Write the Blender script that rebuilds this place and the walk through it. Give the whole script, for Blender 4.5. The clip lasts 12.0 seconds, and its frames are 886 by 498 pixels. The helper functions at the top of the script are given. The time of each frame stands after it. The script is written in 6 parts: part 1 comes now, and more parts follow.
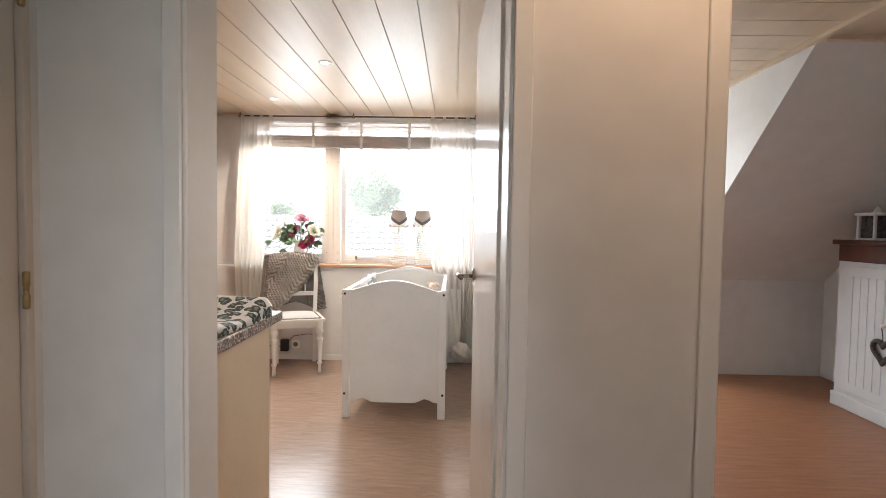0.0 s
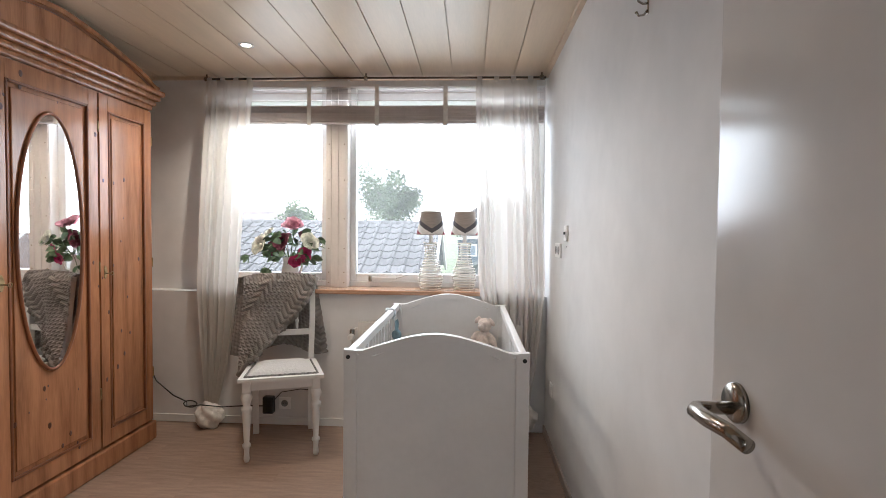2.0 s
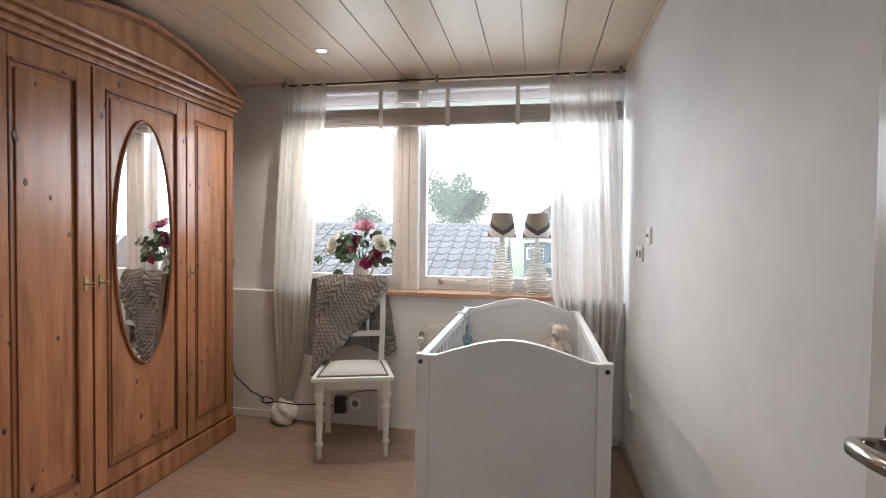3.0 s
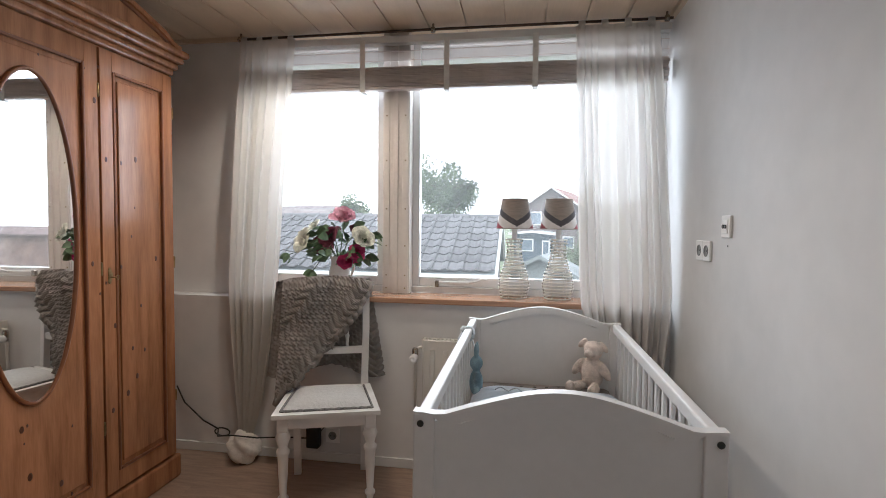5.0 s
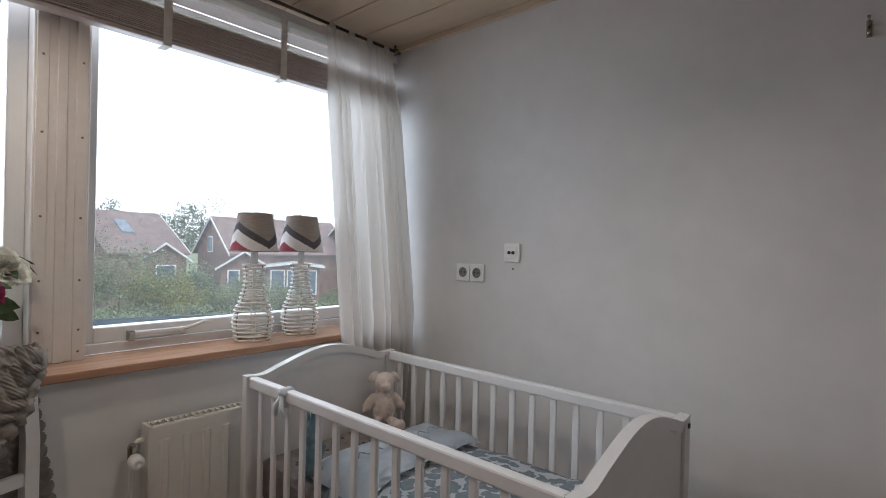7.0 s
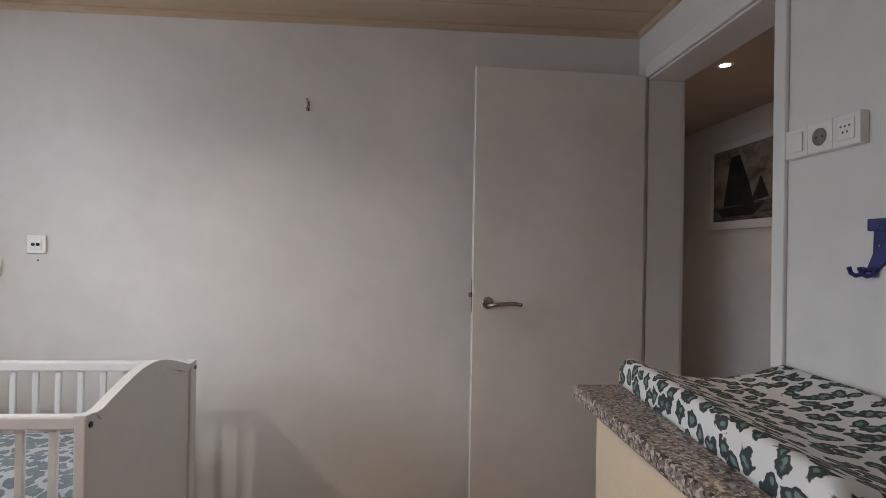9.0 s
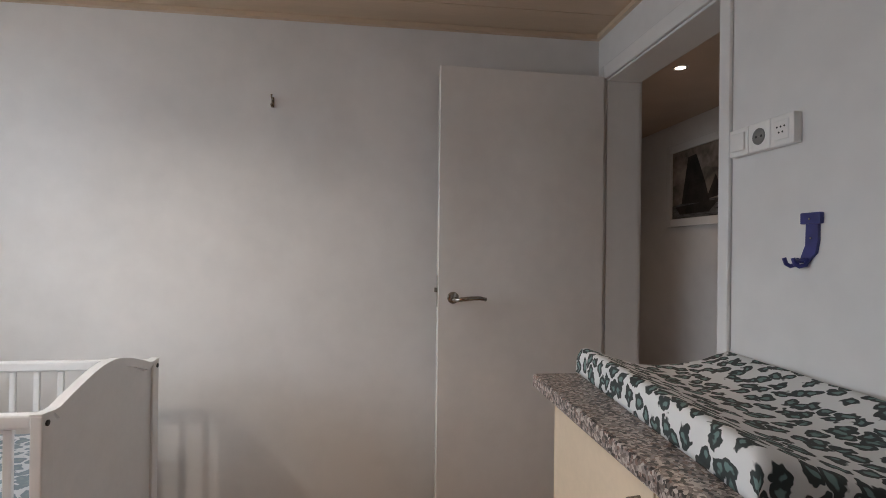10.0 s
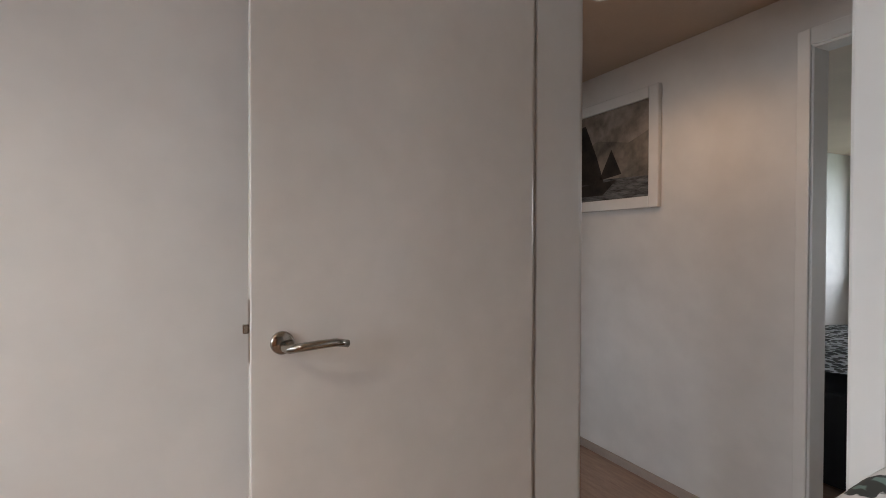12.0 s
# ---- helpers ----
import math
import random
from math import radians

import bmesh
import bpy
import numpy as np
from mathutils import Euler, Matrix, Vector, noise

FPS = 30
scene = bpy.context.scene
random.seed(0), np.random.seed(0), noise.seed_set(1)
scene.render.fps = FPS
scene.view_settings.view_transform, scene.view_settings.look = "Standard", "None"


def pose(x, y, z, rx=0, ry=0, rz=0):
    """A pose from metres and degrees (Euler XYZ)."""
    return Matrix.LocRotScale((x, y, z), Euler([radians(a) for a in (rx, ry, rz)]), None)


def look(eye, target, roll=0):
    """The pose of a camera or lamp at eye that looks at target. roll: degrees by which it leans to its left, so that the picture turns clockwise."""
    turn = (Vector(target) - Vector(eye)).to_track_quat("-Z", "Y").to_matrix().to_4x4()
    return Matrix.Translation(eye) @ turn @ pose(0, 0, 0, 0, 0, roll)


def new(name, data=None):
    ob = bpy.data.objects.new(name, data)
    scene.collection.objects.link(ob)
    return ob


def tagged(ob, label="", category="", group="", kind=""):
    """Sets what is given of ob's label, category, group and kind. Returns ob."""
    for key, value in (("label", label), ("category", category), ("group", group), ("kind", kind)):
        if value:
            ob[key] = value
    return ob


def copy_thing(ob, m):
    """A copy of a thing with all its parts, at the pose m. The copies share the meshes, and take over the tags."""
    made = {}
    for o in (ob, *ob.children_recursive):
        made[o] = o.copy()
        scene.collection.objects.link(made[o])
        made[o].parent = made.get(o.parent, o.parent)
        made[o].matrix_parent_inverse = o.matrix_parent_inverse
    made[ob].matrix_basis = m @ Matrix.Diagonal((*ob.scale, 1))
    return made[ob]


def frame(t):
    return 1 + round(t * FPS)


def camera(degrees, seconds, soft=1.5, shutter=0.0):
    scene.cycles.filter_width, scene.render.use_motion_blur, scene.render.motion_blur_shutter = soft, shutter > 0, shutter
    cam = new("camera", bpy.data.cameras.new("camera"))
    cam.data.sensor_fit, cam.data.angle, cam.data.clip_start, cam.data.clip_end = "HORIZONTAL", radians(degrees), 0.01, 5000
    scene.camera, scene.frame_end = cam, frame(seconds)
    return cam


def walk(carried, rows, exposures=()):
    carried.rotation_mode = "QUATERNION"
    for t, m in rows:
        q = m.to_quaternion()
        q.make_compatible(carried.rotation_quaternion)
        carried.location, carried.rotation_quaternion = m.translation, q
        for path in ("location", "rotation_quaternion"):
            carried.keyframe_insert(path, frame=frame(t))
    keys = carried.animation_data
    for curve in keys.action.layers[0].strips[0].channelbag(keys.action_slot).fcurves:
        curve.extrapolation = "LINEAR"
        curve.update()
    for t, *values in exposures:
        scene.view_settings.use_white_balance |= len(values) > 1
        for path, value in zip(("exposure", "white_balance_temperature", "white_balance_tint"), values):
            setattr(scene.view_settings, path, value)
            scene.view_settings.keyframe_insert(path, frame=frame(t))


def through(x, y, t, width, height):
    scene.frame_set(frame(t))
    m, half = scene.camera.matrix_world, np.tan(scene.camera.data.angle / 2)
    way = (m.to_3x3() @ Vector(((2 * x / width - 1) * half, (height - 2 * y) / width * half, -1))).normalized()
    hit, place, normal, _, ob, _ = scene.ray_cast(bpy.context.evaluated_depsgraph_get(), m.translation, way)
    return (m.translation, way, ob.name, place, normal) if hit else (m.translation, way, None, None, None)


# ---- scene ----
cam = camera(82.3, 12.0, soft=0.9)
PATH = [
    (0, (1.049, 0.509, 1.254), (1.008, 2.506, 1.171), 0.9),
    (0.5, (0.901, 0.967, 1.262), (0.93, 2.964, 1.173), 1.2),
    (1, (0.793, 1.436, 1.242), (0.879, 3.433, 1.164), 1.1),
    (1.5, (0.756, 1.766, 1.255), (0.818, 3.764, 1.181), 0.8),
    (2, (0.791, 1.953, 1.279), (0.684, 3.949, 1.212), 0.6),
    (2.5, (0.761, 2.007, 1.279), (0.467, 3.984, 1.218), 0.7),
    (3, (0.75, 2.014, 1.274), (0.388, 3.98, 1.216), 0.7),
    (3.2, (0.742, 2.014, 1.268), (0.370, 3.978, 1.216), 0.6),
    (4.8, (0.642, 2.495, 1.272), (0.24, 4.452, 1.191), 0.5),
    (5, (0.576, 2.651, 1.272), (0.263, 4.624, 1.18), 0.6),
    (5.5, (0.38, 3.017, 1.288), (0.606, 5.002, 1.201), 0.9),
    (6, (0.077, 3.261, 1.265), (0.917, 5.075, 1.208), 1.5),
    (6.5, (-0.242, 3.423, 1.275), (0.964, 5.017, 1.239), 1.8),
    (7, (-0.512, 3.366, 1.295), (0.989, 4.688, 1.288), 1.4),
    (7.5, (-0.735, 3.119, 1.293), (0.964, 4.174, 1.297), 1.1),
    (7.7, (-0.805, 3.073, 1.297), (1.044, 3.835, 1.302), 1.0),
    (9.3, (-1.029, 2.953, 1.27), (0.963, 2.775, 1.278), 0.9),
    (9.5, (-1.039, 2.946, 1.266), (0.95, 2.743, 1.272), 0.8),
    (10, (-1.048, 2.945, 1.267), (0.936, 2.694, 1.273), 0.7),
    (10.5, (-1.024, 2.944, 1.262), (0.958, 2.675, 1.264), 0.7),
    (11, (-0.876, 2.96, 1.242), (1.104, 2.677, 1.237), 0.6),
    (11.5, (-0.488, 2.961, 1.270), (1.465, 2.529, 1.250), 0.5),
    (12, (-0.033, 2.784, 1.287), (1.772, 1.923, 1.260), 0.16),
]
walk(cam, [(t, look(eye, target, roll)) for t, eye, target, roll in PATH],
     exposures=[(0, 1.68, 6450, 10), (0.5, 1.3, 6150, 10), (1.0, 1.18, 6050, 10), (2.0, 0.76, 6050, 10), (2.5, 0.73, 6050, 10), (5.0, 0.27, 6000, 10), (6.5, -0.36, 5850, 10), (7.5, -0.18, 5900, 10), (9.5, 0.56, 6050, 10), (11.0, 0.64, 6050, 10), (12.0, 1.05, 6200, 10)])

# ==== world, sun, lights ====
world = bpy.data.worlds.new("world")
scene.world = world
world.use_nodes = True
wn = world.node_tree
sky = wn.nodes.new("ShaderNodeTexSky")
sky.sky_type = "NISHITA"
sky.sun_disc = False
sky.sun_elevation, sky.sun_rotation = radians(40), radians(200)
sky.air_density, sky.dust_density, sky.ozone_density = 1.0, 6.0, 1.0
wash = wn.nodes.new("ShaderNodeMix")
wash.data_type = "RGBA"
wash.inputs["Factor"].default_value = 0.8
wash.inputs["B"].default_value = (21.0, 21.6, 22.4, 1)
wn.links.new(sky.outputs["Color"], wash.inputs["A"])
wn.links.new(wash.outputs["Result"], wn.nodes["Background"].inputs["Color"])
wn.nodes["Background"].inputs["Strength"].default_value = 0.15


def lamp(name, kind, energy, m, color=(1, 1, 1), **opts):
    d = bpy.data.lights.new(name, kind)
    d.energy, d.color = energy, color
    if kind == "AREA":
        d.shape, d.size, d.size_y = "RECTANGLE", opts["size"], opts["size_y"]
    elif kind == "SUN":
        d.angle = radians(opts["angle"])
    elif kind == "SPOT":
        d.spot_size, d.spot_blend, d.shadow_soft_size = radians(opts["cone"]), 0.6, 0.03
    ob = new(name, d)
    ob.matrix_world = m
    return ob


lamp("sun", "SUN", 1.5, look((0, 0, 20), (4, 12, 0)), (1.0, 0.97, 0.93), angle=20)
lamp("window_daylight", "AREA", 26, look((0.2, 5.62, 1.70), (0.2, 3.0, 0.0)), (0.88, 0.95, 1.0), size=2.0, size_y=1.1)
lamp("window_daylight_ne", "AREA", 8, look((2.2, 5.6, 1.6), (2.2, 3.0, 1.1)), (0.9, 0.96, 1.0), size=1.3, size_y=1.1)
lamp("window_daylight_s", "AREA", 3.5, look((1.6, -3.9, 1.6), (1.8, -1.0, 1.1)), (0.62, 0.84, 1.0), size=2.6, size_y=1.2)
lamp("landing_spot_lamp", "SPOT", 5.6, look((1.58, 1.295, 2.27), (1.58, 1.295, 0)), (1.0, 0.62, 0.36), cone=150)
lamp("room_spot_lamp", "SPOT", 15, look((0.205, 3.80, 2.27), (0.205, 3.80, 0)), (1.0, 0.85, 0.68), cone=140)
lamp("room_spot_lamp", "SPOT", 24, look((-0.464, 4.74, 2.27), (-0.464, 4.74, 0)), (1.0, 0.85, 0.68), cone=140)

# ==== materials ====


def mat(name, color, rough=0.6, metal=0.0, spread=0.06, scale=3.0, fine=60.0, bump=0.05, stretch=(1, 1, 1), spec=0.5, other=None, vary=0.0, coords="Object"):
    """A principled material with two scales of mottling, fine relief and, if asked, a tone that varies from piece to piece."""
    m = bpy.data.materials.new(name)
    m.use_nodes = True
    nt = m.node_tree
    p = nt.nodes["Principled BSDF"]
    p.inputs["Roughness"].default_value, p.inputs["Metallic"].default_value = rough, metal
    p.inputs["Specular IOR Level"].default_value = spec
    tc = nt.nodes.new("ShaderNodeTexCoord")
    mp = nt.nodes.new("ShaderNodeMapping")
    mp.inputs["Scale"].default_value = stretch
    nt.links.new(tc.outputs[coords], mp.inputs["Vector"])
    n1 = nt.nodes.new("ShaderNodeTexNoise")
    n1.inputs["Scale"].default_value, n1.inputs["Detail"].default_value = scale, 5
    n2 = nt.nodes.new("ShaderNodeTexNoise")
    n2.inputs["Scale"].default_value, n2.inputs["Detail"].default_value = fine, 3
    for n in (n1, n2):
        nt.links.new(mp.outputs["Vector"], n.inputs["Vector"])
    add = nt.nodes.new("ShaderNodeMath")
    add.operation = "MULTIPLY_ADD"
    nt.links.new(n2.outputs["Fac"], add.inputs[0])
    add.inputs[1].default_value = 0.35
    nt.links.new(n1.outputs["Fac"], add.inputs[2])
    last = add.outputs[0]
    if vary:
        info = nt.nodes.new("ShaderNodeObjectInfo")
        more = nt.nodes.new("ShaderNodeMath")
        more.operation = "MULTIPLY_ADD"
        nt.links.new(info.outputs["Random"], more.inputs[0])
        more.inputs[1].default_value = vary
        nt.links.new(last, more.inputs[2])
        last = more.outputs[0]
    ramp = nt.nodes.new("ShaderNodeValToRGB")
    c = Vector(color)
    lo = other if other else tuple(max(0, v * (1 - 2.2 * spread)) for v in c)
    hi = tuple(min(1, v * (1 + spread)) for v in c)
    ramp.color_ramp.elements[0].position, ramp.color_ramp.elements[1].position = 0.42, 0.85 + vary
    ramp.color_ramp.elements[0].color, ramp.color_ramp.elements[1].color = (*lo, 1), (*hi, 1)
    nt.links.new(last, ramp.inputs["Fac"])
    nt.links.new(ramp.outputs["Color"], p.inputs["Base Color"])
    if bump:
        b = nt.nodes.new("ShaderNodeBump")
        b.inputs["Strength"].default_value, b.inputs["Distance"].default_value = bump, 0.01
        nt.links.new(add.outputs[0], b.inputs["Height"])
        nt.links.new(b.outputs["Normal"], p.inputs["Normal"])
    return m


def spotted(name, ground, ring, core, scale, rough=0.7, edge=0.39, laid=False):
    """Printed cloth with dark-rimmed animal spots on a pale ground."""
    m = bpy.data.materials.new(name)
    m.use_nodes = True
    nt = m.node_tree
    p = nt.nodes["Principled BSDF"]
    p.inputs["Roughness"].default_value = rough
    tc = nt.nodes.new("ShaderNodeTexCoord")
    ns = nt.nodes.new("ShaderNodeTexNoise")
    ns.inputs["Scale"].default_value = scale * 1.3
    mx = nt.nodes.new("ShaderNodeMix")
    mx.data_type = "VECTOR"
    mx.inputs["Factor"].default_value = 0.045
    cut = nt.nodes.new("ShaderNodeSeparateXYZ")
    fold = nt.nodes.new("ShaderNodeMath")
    fold.operation = "SUBTRACT"
    flat = nt.nodes.new("ShaderNodeCombineXYZ")
    nt.links.new(tc.outputs["Object"], cut.inputs[0])
    nt.links.new(cut.outputs[1], fold.inputs[0])
    nt.links.new(cut.outputs[2], fold.inputs[1])
    nt.links.new(cut.outputs[0], flat.inputs[0])
    nt.links.new(fold.outputs[0], flat.inputs[1])
    along = tc.outputs["UV"] if laid else flat.outputs[0]
    nt.links.new(along, ns.inputs["Vector"])
    nt.links.new(along, mx.inputs[4])
    nt.links.new(ns.outputs["Color"], mx.inputs[5])
    v = nt.nodes.new("ShaderNodeTexVoronoi")
    v.voronoi_dimensions = "2D"
    v.inputs["Scale"].default_value = scale
    v.inputs["Randomness"].default_value = 0.8
    nt.links.new(mx.outputs[1], v.inputs["Vector"])
    r = nt.nodes.new("ShaderNodeValToRGB")
    r.color_ramp.interpolation = "EASE"
    e = r.color_ramp.elements
    e[0].position, e[0].color = 0.0, (*core, 1)
    e[1].position, e[1].color = 1.0, (*ground, 1)
    for pos, col in ((0.13, core), (0.22, ring), (edge, ring), (edge + 0.06, ground)):
        x = e.new(pos)
        x.color = (*col, 1)
    nt.links.new(v.outputs["Distance"], r.inputs["Fac"])
    nt.links.new(r.outputs["Color"], p.inputs["Base Color"])
    return m


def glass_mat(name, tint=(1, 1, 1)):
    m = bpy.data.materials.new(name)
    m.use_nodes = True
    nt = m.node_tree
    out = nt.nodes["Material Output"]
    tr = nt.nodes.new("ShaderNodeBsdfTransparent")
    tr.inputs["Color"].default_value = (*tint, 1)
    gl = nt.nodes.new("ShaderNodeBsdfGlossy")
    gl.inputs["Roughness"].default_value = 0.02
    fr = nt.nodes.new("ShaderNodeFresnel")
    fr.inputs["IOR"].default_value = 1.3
    # translucent share paints a bright glare haze over the view outdoors
    veil = nt.nodes.new("ShaderNodeBsdfTranslucent")
    veil_mix = nt.nodes.new("ShaderNodeMixShader")
    veil_noise = nt.nodes.new("ShaderNodeTexNoise")
    veil_noise.inputs["Scale"].default_value = 3
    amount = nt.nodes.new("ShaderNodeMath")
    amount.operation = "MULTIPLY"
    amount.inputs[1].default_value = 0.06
    nt.links.new(veil_noise.outputs["Fac"], amount.inputs[0])
    nt.links.new(amount.outputs[0], veil_mix.inputs[0])
    nt.links.new(tr.outputs[0], veil_mix.inputs[1])
    nt.links.new(veil.outputs[0], veil_mix.inputs[2])
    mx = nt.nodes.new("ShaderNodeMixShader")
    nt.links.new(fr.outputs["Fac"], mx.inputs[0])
    nt.links.new(veil_mix.outputs[0], mx.inputs[1])
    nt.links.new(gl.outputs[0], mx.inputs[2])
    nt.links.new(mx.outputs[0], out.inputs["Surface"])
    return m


def glow_mat(name, color, strength):
    m = bpy.data.materials.new(name)
    m.use_nodes = True
    p = m.node_tree.nodes["Principled BSDF"]
    p.inputs["Base Color"].default_value = (*color, 1)
    p.inputs["Emission Color"].default_value = (*color, 1)
    p.inputs["Emission Strength"].default_value = strength
    return m


def sheer_mat(name, color, through):
    """Thin cloth that lets light through."""
    m = bpy.data.materials.new(name)
    m.use_nodes = True
    nt = m.node_tree
    out = nt.nodes["Material Output"]
    df = nt.nodes.new("ShaderNodeBsdfDiffuse")
    tl = nt.nodes.new("ShaderNodeBsdfTranslucent")
    tr = nt.nodes.new("ShaderNodeBsdfTransparent")
    tc = nt.nodes.new("ShaderNodeTexCoord")
    ns = nt.nodes.new("ShaderNodeTexNoise")
    ns.inputs["Scale"].default_value = 350
    nt.links.new(tc.outputs["Object"], ns.inputs["Vector"])
    hue = nt.nodes.new("ShaderNodeMix")
    hue.data_type = "RGBA"
    hue.inputs["A"].default_value = (*[c * 0.85 for c in color], 1)
    hue.inputs["B"].default_value = (*color, 1)
    nt.links.new(ns.outputs["Fac"], hue.inputs["Factor"])
    for n in (df, tl):
        nt.links.new(hue.outputs["Result"], n.inputs["Color"])
    a = nt.nodes.new("ShaderNodeMixShader")
    a.inputs[0].default_value = 0.40
    b = nt.nodes.new("ShaderNodeMixShader")
    b.inputs[0].default_value = through
    nt.links.new(df.outputs[0], a.inputs[1])
    nt.links.new(tl.outputs[0], a.inputs[2])
    nt.links.new(a.outputs[0], b.inputs[1])
    nt.links.new(tr.outputs[0], b.inputs[2])
    nt.links.new(b.outputs[0], out.inputs["Surface"])
    return m


PLASTER = mat("white_plaster", (0.75, 0.74, 0.73), 0.7, spread=0.055, scale=1.1, fine=9, bump=0.03)
PAINT_WHITE = mat("white_gloss_paint", (0.79, 0.785, 0.775), 0.25, spread=0.02, scale=4, fine=25, bump=0.03)
DOOR_PAINT = mat("white_door_paint", (0.82, 0.795, 0.77), 0.14, spread=0.04, scale=2, fine=14, bump=0.04)
# darker, warmer door white: the dim landing light is put into the colour
DIM_DOOR_PAINT = mat("dim_door_paint", (0.60, 0.54, 0.47), 0.35, spread=0.04, scale=2, fine=14, bump=0.04)
FRAME_BEIGE = mat("beige_frame_paint", (0.78, 0.73, 0.69), 0.4, spread=0.04, scale=3, fine=40, bump=0.04)
CEIL = mat("beige_ceiling_board", (0.65, 0.515, 0.375), 0.40, spread=0.05, scale=2, fine=30, bump=0.02, stretch=(4, 0.4, 1))
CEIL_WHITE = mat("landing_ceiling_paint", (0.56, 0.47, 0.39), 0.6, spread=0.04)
LAMINATE = mat("oak_laminate", (0.36, 0.25, 0.188), 0.24, spread=0.11, scale=5, fine=40, bump=0.03, stretch=(1.2, 9, 1), vary=0.12, coords="Object")
LAMINATE_RED = mat("red_brown_laminate", (0.36, 0.16, 0.08), 0.4, spread=0.15, scale=5, fine=40, bump=0.03, stretch=(1, 8, 1), vary=0.2)
PINE = mat("honey_pine", (0.39, 0.175, 0.085), 0.2, spread=0.17, scale=3.5, fine=26, bump=0.05, stretch=(7, 7, 0.7))
PINE_DARK = mat("dark_pine_moulding", (0.21, 0.075, 0.03), 0.35, spread=0.2, scale=3, fine=26, bump=0.05, stretch=(1, 1, 1))
KNOT = mat("pine_knot", (0.10, 0.03, 0.012), 0.4, spread=0.3, scale=40)
SILL_WOOD = mat("red_brown_sill_wood", (0.44, 0.25, 0.155), 0.16, spread=0.15, scale=4, fine=30, bump=0.03, stretch=(0.8, 8, 8))
MIRROR = mat("mirror_silver", (0.9, 0.9, 0.9), 0.02, metal=1.0, spread=0.0, bump=0)
STEEL = mat("brushed_steel", (0.40, 0.37, 0.33), 0.18, metal=1.0, spread=0.1, scale=30, fine=200, bump=0.02)
BRASS = mat("old_brass", (0.35, 0.25, 0.12), 0.4, metal=1.0, spread=0.2, scale=40)
BLACK = mat("black_plastic", (0.02, 0.02, 0.02), 0.4, spread=0.1)
PLASTIC = mat("white_plastic", (0.86, 0.85, 0.83), 0.35, spread=0.02, bump=0.0)
RADIATOR = mat("radiator_enamel", (0.74, 0.72, 0.67), 0.3, spread=0.03, scale=4, bump=0.02)
GLASS = glass_mat("hazed_window_glass")
CURTAIN = sheer_mat("sheer_cream_curtain", (0.82, 0.78, 0.735), 0.07)
TOPW = mat("dark_mahogany_top", (0.10, 0.03, 0.02), 0.3, spread=0.3, scale=5, stretch=(1, 6, 1))
SKIRT = mat("grey_skirting", (0.40, 0.33, 0.29), 0.5, spread=0.08)

# ==== mesh helpers ====


def box(bm, x0, y0, z0, x1, y1, z1, bevel=0.0):
    """A box between two corners, added to bm, with softened edges if asked."""
    r = bmesh.ops.create_cube(bm, size=1)
    vs = r["verts"]
    bmesh.ops.scale(bm, vec=(x1 - x0, y1 - y0, z1 - z0), verts=vs)
    bmesh.ops.translate(bm, vec=((x0 + x1) / 2, (y0 + y1) / 2, (z0 + z1) / 2), verts=vs)
    if bevel:
        es = list({e for v in vs for e in v.link_edges})
        bmesh.ops.bevel(bm, geom=es, offset=bevel, segments=2, affect="EDGES", profile=0.5)
    return bm


def lathe(bm, profile, n=20, at=(0, 0, 0)):
    """A turned shape from (radius, height) pairs round an upright axis."""
    rings = []
    for r, z in profile:
        rings.append([bm.verts.new((at[0] + r * math.cos(2 * math.pi * i / n), at[1] + r * math.sin(2 * math.pi * i / n), at[2] + z)) for i in range(n)])
    for a, b in zip(rings, rings[1:]):
        for i in range(n):
            bm.faces.new((a[i], a[(i + 1) % n], b[(i + 1) % n], b[i]))
    bm.faces.new(rings[0][::-1])
    bm.faces.new(rings[-1])
    return bm


def tube(bm, pts, r, n=8, closed=False):
    """A round bar swept along a line of points; r is one radius or one for each point."""
    pts = [Vector(p) for p in pts]
    rs = r if isinstance(r, (list, tuple)) else [r] * len(pts)
    rings, up = [], Vector((0.13, 0.21, 1)).normalized()
    for i, p in enumerate(pts):
        a = pts[i - 1] if i or closed else p
        b = pts[(i + 1) % len(pts)] if i + 1 < len(pts) or closed else p
        d = (b - a).normalized()
        u = d.cross(up)
        u = u.normalized() if u.length > 1e-4 else Vector((1, 0, 0))
        w = d.cross(u).normalized()
        rings.append([bm.verts.new(p + rs[i] * (u * math.cos(2 * math.pi * k / n) + w * math.sin(2 * math.pi * k / n))) for k in range(n)])
    pairs = list(zip(rings, rings[1:]))
    if closed:
        pairs.append((rings[-1], rings[0]))
    for a, b in pairs:
        for k in range(n):
            bm.faces.new((a[k], a[(k + 1) % n], b[(k + 1) % n], b[k]))
    if not closed:
        bm.faces.new(rings[0][::-1])
        bm.faces.new(rings[-1])
    return bm


def prism(bm, outline, axis, a, b):
    """A flat outline of (u, v) pairs drawn out along an axis from a to b."""
    def place(u, v, w):
        return {"x": (w, u, v), "y": (u, w, v), "z": (u, v, w)}[axis]
    lo = [bm.verts.new(place(u, v, a)) for u, v in outline]
    hi = [bm.verts.new(place(u, v, b)) for u, v in outline]
    n = len(outline)
    for i in range(n):
        bm.faces.new((lo[i], lo[(i + 1) % n], hi[(i + 1) % n], hi[i]))
    bm.faces.new(lo[::-1])
    bm.faces.new(hi)
    return bm


